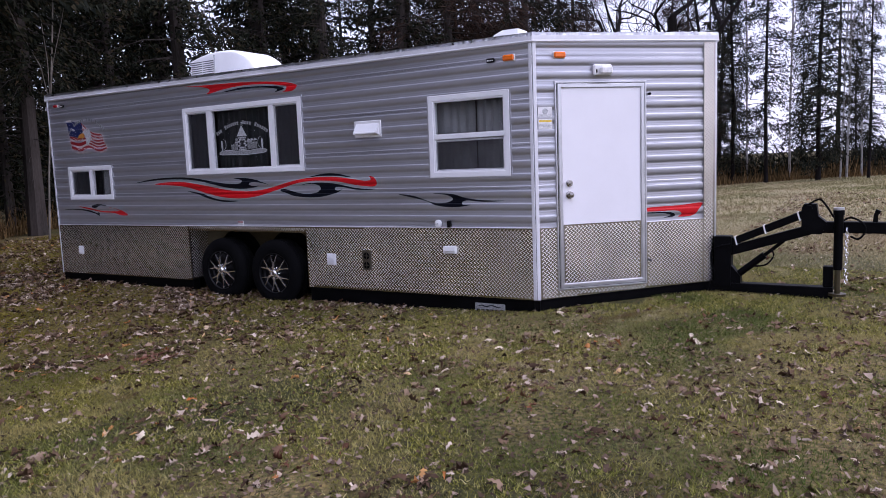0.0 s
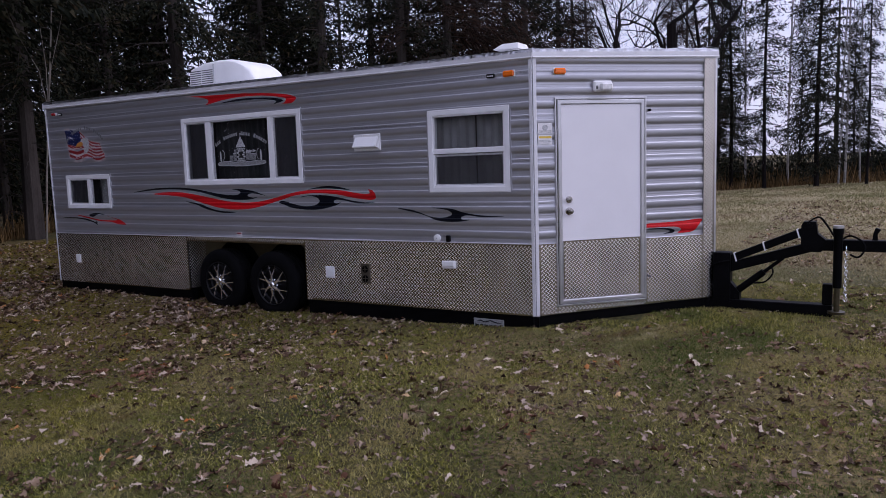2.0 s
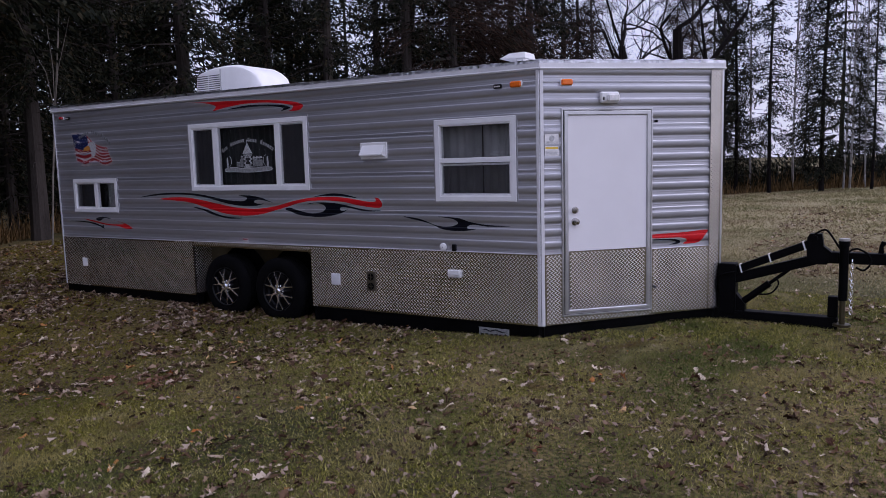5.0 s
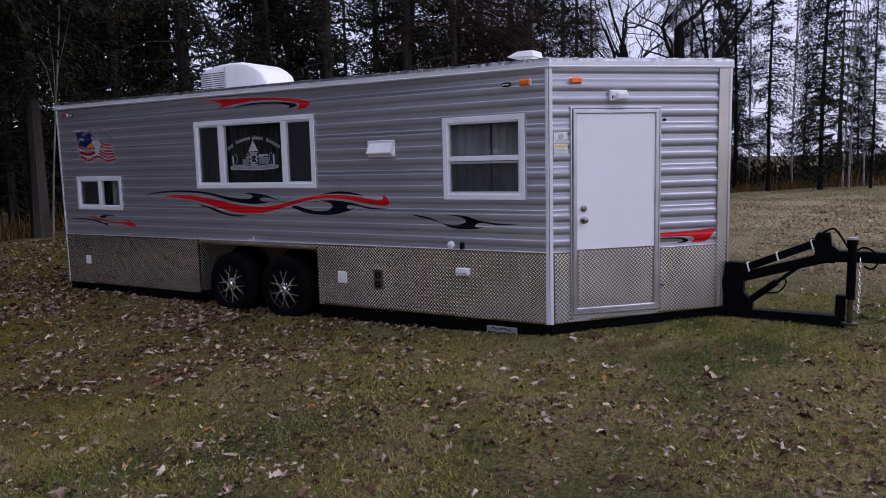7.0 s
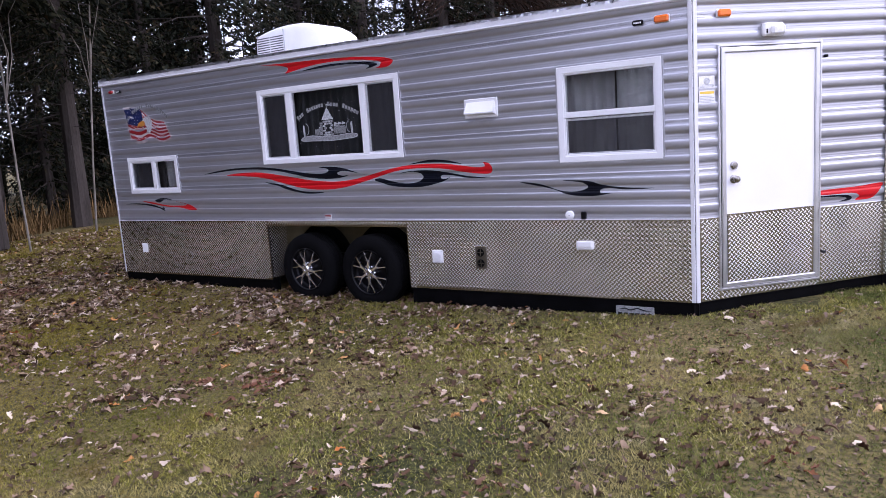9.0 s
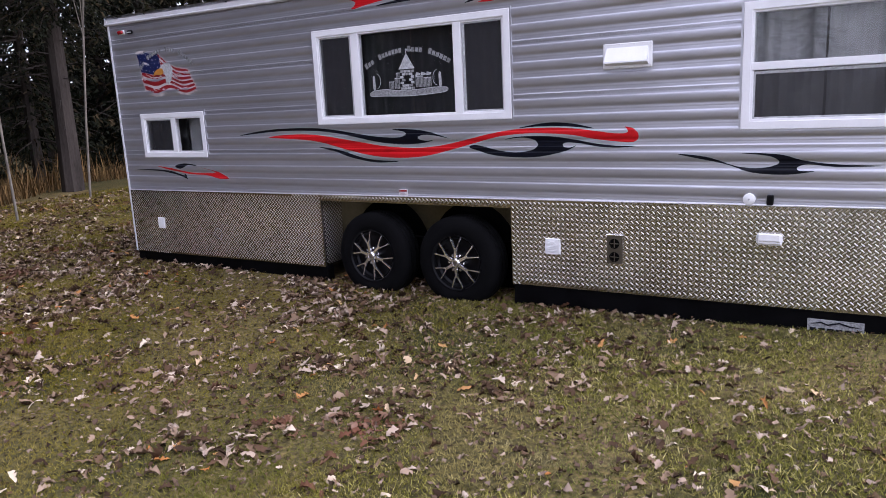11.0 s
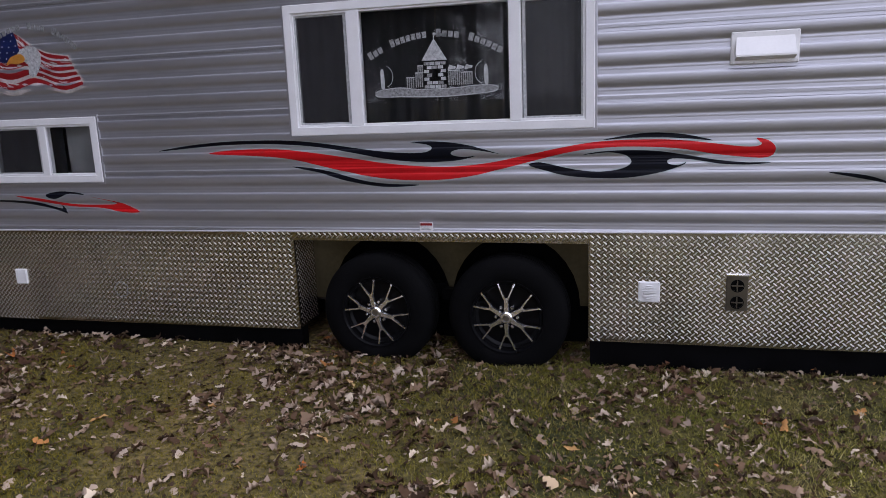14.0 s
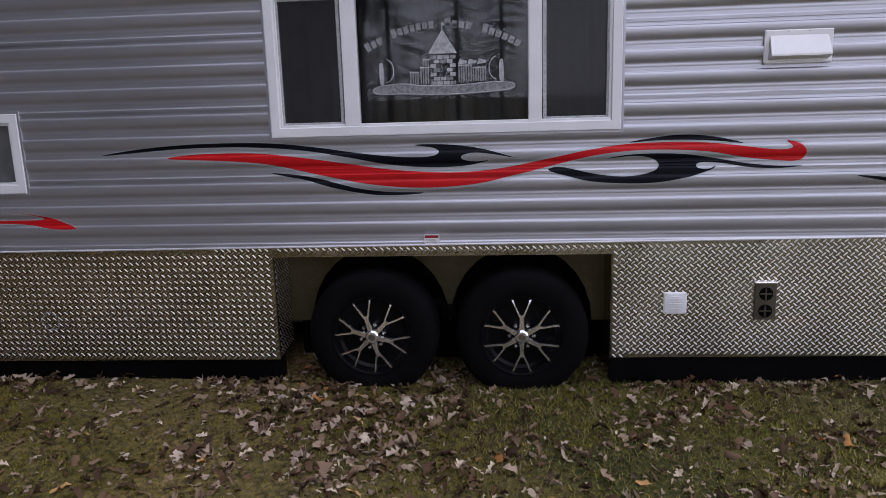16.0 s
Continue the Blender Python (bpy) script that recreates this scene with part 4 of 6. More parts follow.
# range vent hood
hood = fitting("vent_hood", side, -1.945, -1.615, 1.722, 1.886, 0.018, M_PLASTIC, "white metal vent hood", 0.004)
s = Shape(side)
s.add([(-1.918, 0.016, 1.862), (-1.642, 0.016, 1.862), (-1.636, 0.070, 1.768), (-1.924, 0.070, 1.768), (-1.924, 0.016, 1.742), (-1.636, 0.016, 1.742), (-1.636, 0.070, 1.758), (-1.924, 0.070, 1.758)],
      [(0, 1, 2, 3), (3, 2, 6, 7), (7, 6, 5, 4), (0, 3, 7, 4), (1, 5, 6, 2), (0, 4, 5, 1)])
part("cowl", s, M_PLASTIC, hood, "sloping white cowl")
for u in (-1.935, -1.83, -1.73, -1.625):
    for z in (1.730, 1.878):
        part("screw", Shape(side).rod((u, 0.016, z), (u, 0.0205, z), 0.004, n=8), M_BARE, hood)

# round and square vents in the skirt
sqv = fitting("vent_cover", side, -2.392, -2.270, 0.422, 0.544, 0.026, M_PLASTIC, "square white plastic vent with round louvres", 0.008, 0.012)
for k in range(-4, 5):
    half = math.sqrt(max(0.0, 0.042 ** 2 - (0.0095 * k) ** 2))
    part("louvre", Shape(side).box(-2.3305 - half, -2.3305 + half, 0.029, 0.036, 0.484 + 0.0095 * k - 0.003, 0.484 + 0.0095 * k + 0.002, 0.001), M_PLASTIC, sqv)
for u in (-2.383, -2.278):
    for z in (0.431, 0.536):
        part("screw", Shape(side).rod((u, 0.028, z), (u, 0.0325, z), 0.004, n=8), M_BARE, sqv)
fitting("access_cover", side, -6.805, -6.700, 0.400, 0.515, 0.030, M_PLASTIC, "square white plastic cover", 0.008, 0.012)
out = fitting("furnace_vent", side, -1.920, -1.806, 0.390, 0.592, 0.028, M_BRONZE, "dull bronze furnace vent with two round ports", 0.004, 0.012)
for z in (0.440, 0.535):
    ring = Shape(lambda p, z=z: side((-1.863 + p[0], -p[1], z + p[2])))
    ring.lathe([(0.0, -0.0285), (0.036, -0.0285), (0.036, -0.034), (0.031, -0.034), (0.031, -0.0295), (0.0, -0.0295)], 20, (0, 0, 0))
    part("port", ring, M_STEEL, out, "dark round port")
    bars = Shape(side).box(-1.866, -1.860, 0.030, 0.034, z - 0.034, z + 0.034).box(-1.897, -1.829, 0.0302, 0.0338, z - 0.003, z + 0.003)
    part("cross_bar", bars, M_BRONZE, out)
part("rain_lip", Shape(side).box(-1.922, -1.804, 0.012, 0.034, 0.590, 0.600, 0.002), M_CHROME, out, "bright folded lip")
box = fitting("outlet_box", side, -0.945, -0.795, 0.588, 0.660, 0.050, M_PLASTIC, "white weatherproof outlet box", 0.012, 0.012)
part("lid", Shape(side).box(-0.935, -0.805, 0.045, 0.060, 0.612, 0.662, 0.008), M_PLASTIC, box)
rnd = Shape(lambda p: side((-0.998 + p[0], -p[1], 0.872 + p[2])))
rnd.lathe([(0.0, -0.030), (0.030, -0.029), (0.037, -0.024), (0.037, -0.010), (0.0, -0.010)], 24, (0, 0, 0))
cap = part("water_inlet", rnd, M_PLASTIC, trailer, "round white filler cap", smooth=True)
part("keyhole", Shape(side).box(-1.004, -0.992, 0.029, 0.033, 0.866, 0.878, 0.002), M_INKGREY, cap)
fitting("socket", side, -0.896, -0.856, 0.838, 0.902, 0.034, M_BLACKGLOSS, "small black socket cover", 0.006, 0.002)
tag = fitting("notice_sticker", side, -3.682, -3.600, 0.826, 0.876, 0.0185, M_INKWHITE, "small white sticker with a red band", 0.001, 0.010)
part("red_band", Shape(side).box(-3.678, -3.604, 0.018, 0.0192, 0.858, 0.872), M_INKRED, tag)
for k in range(3):
    part("print_bar", Shape(side).box(-3.674, -3.612 - 0.008 * k, 0.018, 0.0192, 0.832 + 0.008 * k, 0.836 + 0.008 * k), M_INKGREY, tag)
# two notices beside the door
for z0, z1, col in ((1.800, 1.888, M_INKGREY), (1.698, 1.785, M_YELLOW)):
    st = fitting("notice_sticker", nose, 0.040, 0.168, z0, z1, 0.0145, M_INKWHITE, "white paper notice with printed lines", 0.001, 0.010)
    if col is M_INKGREY:
        part("emblem", Shape(lambda p: nose((0.104 + p[0], -p[1], 1.850 + p[2]))).lathe([(0.0, -0.0152), (0.026, -0.0152), (0.026, -0.014)], 16, (0, 0, 0)), col, st)
        for k in range(3):
            part("print_bar", Shape(nose).box(0.048, 0.160, 0.014, 0.0152, z0 + 0.006 + 0.009 * k, z0 + 0.010 + 0.009 * k), M_INKGREY, st)
    else:
        part("yellow_band", Shape(nose).box(0.046, 0.162, 0.014, 0.0152, z1 - 0.026, z1 - 0.008), col, st)
        for k in range(4):
            part("print_bar", Shape(nose).box(0.048, 0.160 - 0.01 * (k % 2), 0.014, 0.0152, z0 + 0.008 + 0.011 * k, z0 + 0.013 + 0.011 * k), M_INKGREY, st)
# maker's plate on the frame rail
pl = fitting("maker_plate", side, -0.635, -0.325, 0.020, 0.132, 0.004, M_INKDIM, "pale plate with a dark mountain line and bars", 0.002, -0.006)
part("mountain_line", Shape(side).prism([(x, z - 0.053) for x, z in ((-0.625, 0.150), (-0.56, 0.172), (-0.52, 0.158), (-0.46, 0.176), (-0.40, 0.160), (-0.335, 0.152), (-0.40, 0.150), (-0.46, 0.166), (-0.52, 0.148), (-0.56, 0.162))], 0.0035, 0.0055), M_BLACK, pl)
for k in range(6):
    part("lettering_bar", Shape(side).box(-0.620 + 0.048 * k, -0.584 + 0.048 * k, 0.0035, 0.0055, 0.034, 0.078), M_BLACK, pl)

# ---- vinyl graphics ----
def graphic(name, at, outline, mat, label, border=0.011, k=0):
    border = border if mat is M_RED else 0.45 * border
    edge = part(name, draped(at, grown(outline, border), 0.0008 + 0.0002 * k, 1), M_GREY, trailer, label, tidy=False)
    part("vinyl", draped(at, outline, 0.0016 + 0.0002 * k), mat, edge, tidy=False)


graphic("swoosh_stripe", side, [(-5.474, 1.341), (-5.283, 1.37), (-5.053, 1.389), (-4.83, 1.396), (-4.532, 1.391), (-4.287, 1.366), (-4.05, 1.33), (-3.82, 1.303), (-3.652, 1.299), (-3.59, 1.32),
        (-3.62, 1.345), (-3.723, 1.362), (-3.594, 1.364), (-3.449, 1.351), (-3.308, 1.322), (-3.169, 1.280), (-3.084, 1.262), (-3.273, 1.3), (-3.396, 1.315), (-3.465, 1.302), (-3.462, 1.281),
        (-3.398, 1.268), (-3.327, 1.273), (-3.398, 1.254), (-3.489, 1.244), (-3.654, 1.242), (-3.861, 1.261), (-4.091, 1.306), (-4.289, 1.34), (-4.493, 1.362), (-4.746, 1.373), (-5.055, 1.368)],
        M_BLACK, "black vinyl flame stripe")
graphic("swoosh_stripe", side, [(-5.092, 1.318), (-4.924, 1.338), (-4.621, 1.338), (-4.373, 1.313), (-4.133, 1.278), (-3.9, 1.24), (-3.674, 1.218), (-3.454, 1.213), (-3.24, 1.232), (-3.033, 1.27),
        (-2.833, 1.31), (-2.639, 1.338), (-2.452, 1.346), (-2.24, 1.343), (-2.034, 1.321), (-1.891, 1.301), (-1.807, 1.297), (-1.772, 1.311), (-1.798, 1.341), (-1.74, 1.328), (-1.705, 1.295),
        (-1.709, 1.257), (-1.749, 1.237), (-1.833, 1.24), (-2.004, 1.26), (-2.179, 1.293), (-2.39, 1.308), (-2.576, 1.307), (-2.767, 1.287), (-2.966, 1.243), (-3.171, 1.195), (-3.384, 1.151),
        (-3.603, 1.134), (-3.829, 1.141), (-4.06, 1.173), (-4.298, 1.225), (-4.542, 1.278), (-4.797, 1.301)], M_RED, "red vinyl flame stripe", k=4)
graphic("swoosh_stripe", side, [(-4.513, 1.226), (-4.34, 1.211), (-4.18, 1.174), (-4.023, 1.134), (-3.869, 1.113), (-3.679, 1.106), (-3.774, 1.095), (-3.947, 1.098), (-4.142, 1.134), (-4.321, 1.185)],
        M_BLACK, "black vinyl flame stripe", k=1)
graphic("swoosh_stripe", side, [(-2.592, 1.348), (-2.498, 1.366), (-2.361, 1.382), (-2.241, 1.379), (-2.123, 1.362), (-2.015, 1.333), (-2.151, 1.347), (-2.3, 1.356), (-2.452, 1.356)],
        M_BLACK, "black vinyl flame stripe", k=1)
graphic("swoosh_stripe", side, [(-3.01, 1.214), (-2.956, 1.23), (-2.866, 1.213), (-2.735, 1.183), (-2.606, 1.173), (-2.496, 1.186), (-2.441, 1.217), (-2.45, 1.249), (-2.497, 1.271), (-2.576, 1.279),
        (-2.703, 1.268), (-2.607, 1.285), (-2.451, 1.29), (-2.298, 1.282), (-2.149, 1.258), (-2.002, 1.23), (-1.86, 1.214), (-1.721, 1.211), (-1.831, 1.201), (-1.973, 1.208), (-2.104, 1.23),
        (-2.208, 1.24), (-2.246, 1.228), (-2.237, 1.21), (-2.192, 1.203), (-2.148, 1.218), (-2.177, 1.198), (-2.266, 1.169), (-2.418, 1.141), (-2.574, 1.135), (-2.768, 1.148), (-2.899, 1.177)],
        M_BLACK, "black vinyl flame stripe", k=2)
graphic("rear_stripe", side, [(-7.06, 1.010), (-6.825, 1.020), (-6.549, 1.006), (-6.366, 0.967), (-6.314, 0.961), (-6.334, 0.999), (-6.266, 0.925), (-6.343, 0.945), (-6.58, 0.988), (-6.828, 1.007)],
        M_BLACK, "small black vinyl stripe", 0.006)
graphic("rear_stripe", side, [(-6.431, 1.061), (-6.32, 1.079), (-6.189, 1.071), (-6.114, 1.055), (-6.243, 1.062), (-6.299, 1.045), (-6.356, 1.028), (-6.419, 1.036)], M_BLACK, "small black vinyl stripe", 0.006, 2)
graphic("rear_stripe", side, [(-6.707, 1.051), (-6.49, 1.031), (-6.229, 0.991), (-5.996, 0.985), (-5.867, 0.99), (-5.905, 1.011), (-6.064, 1.042), (-5.84, 1.003), (-5.722, 0.959), (-5.676, 0.935),
        (-5.8, 0.934), (-5.999, 0.964), (-6.232, 0.974), (-6.494, 1.01)], M_RED, "small red vinyl stripe", 0.006, 4)
graphic("front_stripe", side, [(-1.445, 1.155), (-1.261, 1.137), (-1.085, 1.078), (-0.936, 1.067), (-0.838, 1.097), (-0.885, 1.139), (-1.056, 1.161), (-0.836, 1.152), (-0.695, 1.113), (-0.511, 1.09),
        (-0.29, 1.083), (-0.512, 1.075), (-0.672, 1.09), (-0.734, 1.073), (-0.721, 1.052), (-0.641, 1.049), (-0.793, 1.028), (-0.987, 1.039), (-1.161, 1.093)], M_BLACK, "small black vinyl stripe", 0.005)
graphic("top_stripe", side, [(-4.40, 2.445), (-4.066, 2.432), (-3.457, 2.412), (-3.036, 2.382), (-2.772, 2.345), (-2.679, 2.302), (-2.749, 2.259), (-2.881, 2.262), (-2.833, 2.278), (-2.855, 2.321),
        (-3.176, 2.368), (-3.535, 2.378), (-3.841, 2.357), (-4.043, 2.328), (-4.011, 2.38), (-4.148, 2.42)], M_RED, "red vinyl stripe above the window", 0.008, 2)
graphic("top_stripe", side, [(-3.806, 2.330), (-3.537, 2.358), (-3.179, 2.348), (-2.974, 2.328), (-2.857, 2.292), (-2.995, 2.266), (-2.964, 2.296), (-3.18, 2.330), (-3.465, 2.336)], M_BLACK, "black vinyl stripe above the window", 0.006)
graphic("nose_stripe", nose, [(1.085, 0.965), (1.40, 0.972), (1.645, 0.985), (1.610, 0.93), (1.55, 0.872), (1.40, 0.866), (1.43, 0.895), (1.36, 0.926), (1.085, 0.930)], M_RED, "red vinyl stripe beside the door", 0.008, 2)
graphic("nose_stripe", nose, [(1.085, 0.922), (1.28, 0.918), (1.36, 0.895), (1.35, 0.870), (1.25, 0.866), (1.32, 0.885), (1.25, 0.905), (1.085, 0.912)], M_BLACK, "black vinyl stripe beside the door", 0.005)

# ---- flag picture near the rear: canton, waving stripes and a plain pale patch ----
def flag_at(a, b):
    """Flag cloth: a runs along it, b down it, both 0 to 1."""
    x = -6.83 + 0.08 * b + (0.735 + 0.03 * b) * a
    top = float(np.interp(a, [0, 0.45, 0.56, 0.75, 1], [2.195, 2.165, 2.085, 2.03, 1.98])) + 0.008 * math.sin(14 * a)
    low = 1.785 - 0.012 * a + 0.024 * math.sin(11 * a + 2.2)
    return (x, top + (low - top) * b)


def flag_sheet(a0, a1, b0, b1, lift, n=16, m=3):
    s = Shape(side)
    for j in range(m + 1):
        for i in range(n + 1):
            x, z = flag_at(a0 + (a1 - a0) * i / n, b0 + (b1 - b0) * j / m)
            s.v.append(side((x, stands_out(z) * 0.5 + 0.0065 + lift, z)))
    s.f = [(j * (n + 1) + i, j * (n + 1) + i + 1, (j + 1) * (n + 1) + i + 1, (j + 1) * (n + 1) + i) for j in range(m) for i in range(n)]
    return s


fl = part("flag_picture", flag_sheet(-0.02, 1.02, -0.03, 1.03, 0.0, 24, 20), M_FLAGWHITE, trailer, "printed waving flag with a pale patch and a faded arched line", tidy=False)
for k in range(6):
    b0 = (2 * k + 0.2) / 12.2
    part("red_stripe", flag_sheet(0.44 if k < 3 else 0.0, 1.0, b0, b0 + 0.100, 0.0008), M_INKRED, fl, tidy=False)
part("canton", flag_sheet(0.0, 0.44, 0.0, 0.5, 0.0012, 12, 8), M_NAVY, fl, tidy=False)
for j in range(5):
    for i in range(6):
        x, z = flag_at(0.04 + 0.075 * i + 0.035 * (j % 2), 0.05 + 0.095 * j)
        if i * 0.075 < 0.42:
            r = 0.0065
            pts = [(x + (r if q % 2 else 0.4 * r) * math.sin(q * 0.6283), z + (r if q % 2 else 0.4 * r) * math.cos(q * 0.6283)) for q in range(10)]
            o = stands_out(z) * 0.5 + 0.0092
            part("star", Shape(side).add([(u, o, w) for u, w in pts], [tuple(range(10))]), M_INKWHITE, fl, tidy=False)
patch = smooth_curve([(-6.52, 1.995), (-6.45, 2.055), (-6.37, 2.065), (-6.31, 2.02), (-6.32, 1.94), (-6.37, 1.87), (-6.42, 1.88), (-6.42, 1.95), (-6.47, 1.975)], 4)
part("pale_patch", Shape(side).prism(patch, 0.0135, 0.0150), M_INKGREY, fl, "plain pale patch")
part("tan_patch", Shape(side).prism(smooth_curve([(-6.60, 1.95), (-6.56, 2.00), (-6.47, 2.02), (-6.44, 1.98), (-6.50, 1.955), (-6.56, 1.962)], 4), 0.0148, 0.0160), M_TAN, fl, "plain tan patch")
Y0, Y1 = 0.0150, 0.0162
arc_bars([0.6, 1.5, 0.9, 1.4], M_INKDIM, fl, -6.40, 1.63, 0.545, 0.78, 0.042, "faded grey bars in an arc")

# ---- roof fittings ----
def air_conditioner():
    """White shroud: louvred flanks at one end, sloping down to the other."""
    s = Shape()
    stations = [(-5.385, 0.03, 0.31), (-5.375, 0.012, 0.365), (-5.34, 0.004, 0.395), (-5.20, 0.0, 0.425), (-5.05, 0.0, 0.448), (-4.85, 0.005, 0.46), (-4.68, 0.012, 0.455),
                (-4.54, 0.025, 0.428), (-4.42, 0.04, 0.37), (-4.33, 0.06, 0.31), (-4.27, 0.08, 0.21), (-4.235, 0.10, 0.10), (-4.22, 0.11, 0.01)]
    z0, loops = 2.555, []
    for x, inn, h in stations:
        y0 = 0.895 + inn
        pts = [(y0, z0), (y0 + 0.004, z0 + h * 0.45), (y0 + 0.009, z0 + h * 0.85), (y0 + 0.020, z0 + h * 0.93), (y0 + 0.050, z0 + h * 0.98), (y0 + 0.11, z0 + h)]
        pts += [(2.52 - y, z) for y, z in reversed(pts)]
        loops.append([(x, y, z) for y, z in pts])
    n = len(loops[0])
    s.add([p for r in loops for p in r], [(i * n + k, i * n + k + 1, (i + 1) * n + k + 1, (i + 1) * n + k) for i in range(len(loops) - 1) for k in range(n - 1)]
          + [tuple(range(n)), tuple(range((len(loops) - 1) * n, len(loops) * n))])
    ac = part("air_conditioner", s, M_PLASTIC, trailer, "white rooftop air conditioner with side louvres", smooth=True)
    for col in range(2):
        for k in range(11):
            z = 2.615 + 0.0272 * k
            x0 = -5.352 + 0.222 * col
            y = 0.897 + 0.008 * (z - 2.56) / 0.34
            # raised dark strips paint the shade between the louvres
            part("louvre_shade", Shape().box(x0, x0 + 0.206, y - 0.004, y + 0.02, z, z + 0.012, 0.002), M_SLOT, ac, "dark strip painted as the shade in a louvre slot")
    # grey strip in place of the crease's shading
    part("crease_shade", Shape().box(-4.905, -4.899, 0.893, 0.93, 2.57, 2.96), M_INKGREY, ac, "thin grey strip painted as the shade of a crease")
    return ac


air_conditioner()
rv = part("roof_vent", Shape().box(-0.64, -0.53, 0.86, 1.10, 2.50, 2.69, 0.02), M_PLASTIC, trailer, "white roof vent with its lid ajar")
s = Shape()
s.add([(-0.80, 0.84, 2.690), (-0.52, 0.84, 2.680), (-0.52, 1.10, 2.680), (-0.80, 1.10, 2.690), (-0.70, 0.86, 2.738), (-0.53, 0.86, 2.738), (-0.53, 1.08, 2.738), (-0.70, 1.08, 2.738)],
      [(0, 1, 2, 3), (4, 7, 6, 5), (0, 4, 5, 1), (1, 5, 6, 2), (2, 6, 7, 3), (3, 7, 4, 0)])
part("lid", s, M_PLASTIC, rv)

# ---- lifting tongue ----
YC = WIDE / 2
def tongue(name, shape, label="black painted steel", mat=None, smooth=False):
    return part(name, shape, mat or M_STEEL, trailer, label, smooth)
tongue("mast", Shape().box(1.27, 1.42, YC - 0.07, YC + 0.07, 0.20, 0.67, 0.006).prism([(1.40, 0.22), (1.50, 0.22), (1.50, 0.30), (1.40, 0.42)], YC - 0.05, YC + 0.05))
tongue("base_beam", Shape().box(1.10, 2.255, YC - 0.06, YC + 0.06, 0.13, 0.235, 0.006))
tongue("stub_post", Shape().box(2.175, 2.254, YC - 0.045, YC + 0.045, 0.236, 0.418, 0.006))
def beam(a, b, h, w):
    """A square tube from a to b in the plane of the tongue."""
    d = Vector((b[0] - a[0], b[1] - a[1])).normalized()
    n = Vector((-d.y, d.x)) * h / 2
    return Shape().prism([(a[0] + n.x, a[1] + n.y), (b[0] + n.x, b[1] + n.y), (b[0] - n.x, b[1] - n.y), (a[0] - n.x, a[1] - n.y)], YC - w / 2, YC + w / 2)
up = tongue("upper_link", beam((1.38, 0.595), (2.02, 0.875), 0.066, 0.08))
for q in (0.12, 0.5, 0.93):
    c = Vector((1.38, YC, 0.595)).lerp(Vector((2.02, YC, 0.875)), q)
    part("cable_tie", Shape().prism([(c.x - 0.016, c.z + 0.036), (c.x - 0.004, c.z + 0.041), (c.x + 0.018, c.z - 0.036), (c.x + 0.006, c.z - 0.041)], YC - 0.046, YC + 0.046), M_PLASTIC, up, "pale cable tie")
tongue("lower_link", beam((1.40, 0.530), (2.06, 0.735), 0.085, 0.09))
tongue("head_block", Shape().prism([(2.00, 0.70), (2.16, 0.70), (2.20, 0.80), (2.13, 0.86), (2.115, 0.965), (2.02, 0.965), (2.00, 0.93)], YC - 0.06, YC + 0.06).rod((2.06, YC - 0.075, 0.93), (2.06, YC + 0.075, 0.93), 0.025, n=12))
tg = tongue("tongue_tube", Shape().box(2.06, 3.35, YC - 0.05, YC + 0.05, 0.712, 0.808, 0.006))
part("coupler", Shape().box(3.33, 3.62, YC - 0.055, YC + 0.055, 0.70, 0.79, 0.02).box(3.38, 3.52, YC - 0.02, YC + 0.02, 0.78, 0.85, 0.008), M_STEEL, tg)
part("latch", Shape().prism([(2.535, 0.80), (2.58, 0.80), (2.575, 0.86), (2.60, 0.90), (2.56, 0.915), (2.545, 0.87)], YC - 0.02, YC + 0.02), M_STEEL, tg)
cy = tongue("lift_cylinder", Shape().rod((1.46, YC, 0.30), (1.70, YC, 0.50), 0.032, n=14), "black hydraulic cylinder", smooth=True)
part("piston_rod", Shape().rod((1.69, YC, 0.49), (1.86, YC, 0.635), 0.016, n=12), M_STEEL, cy, smooth=True)
hose = smooth_curve([(1.62, YC - 0.05, 0.40), (1.72, YC - 0.07, 0.42), (1.78, YC - 0.06, 0.50), (1.76, YC - 0.04, 0.56)], 6, False)
part("hose", Shape().tube(hose, [0.008] * len(hose), 6), M_RUBBER, cy, "thin black hose", True)
jack = tongue("tongue_jack", Shape().rod((2.29, YC - 0.09, 0.40), (2.29, YC - 0.09, 0.88), 0.036, n=16), "black tongue jack with a bright inner leg", smooth=True)
part("jack_cap", Shape().rod((2.29, YC - 0.09, 0.87), (2.29, YC - 0.09, 0.915), 0.044, n=16), M_STEEL, jack, smooth=True)
part("jack_lid", Shape().rod((2.29, YC - 0.09, 0.915), (2.29, YC - 0.09, 0.935), 0.042, n=16), M_BARE, jack, "pale lid", True)
part("inner_leg", Shape().rod((2.29, YC - 0.09, 0.19), (2.29, YC - 0.09, 0.41), 0.024, n=14), M_GALV, jack, "galvanised inner leg", True)
part("foot_plate", Shape().rod((2.29, YC - 0.09, 0.175), (2.29, YC - 0.09, 0.195), 0.07, n=16), M_GALV, jack)


def chain():
    s = Shape()
    for k in range(16):
        z, pts = 0.74 - 0.029 * k, []
        for a in np.linspace(0, 6.2832, 9)[:-1]:
            u, w = 0.012 * math.cos(a), 0.021 * math.sin(a)
            pts.append((2.352 + (u if k % 2 else 0) + 0.004 * math.sin(k), YC - 0.10 + (0 if k % 2 else u), z + w))
        s.tube(pts + [pts[0]], [0.0042] * 9, 5, False)
    return s


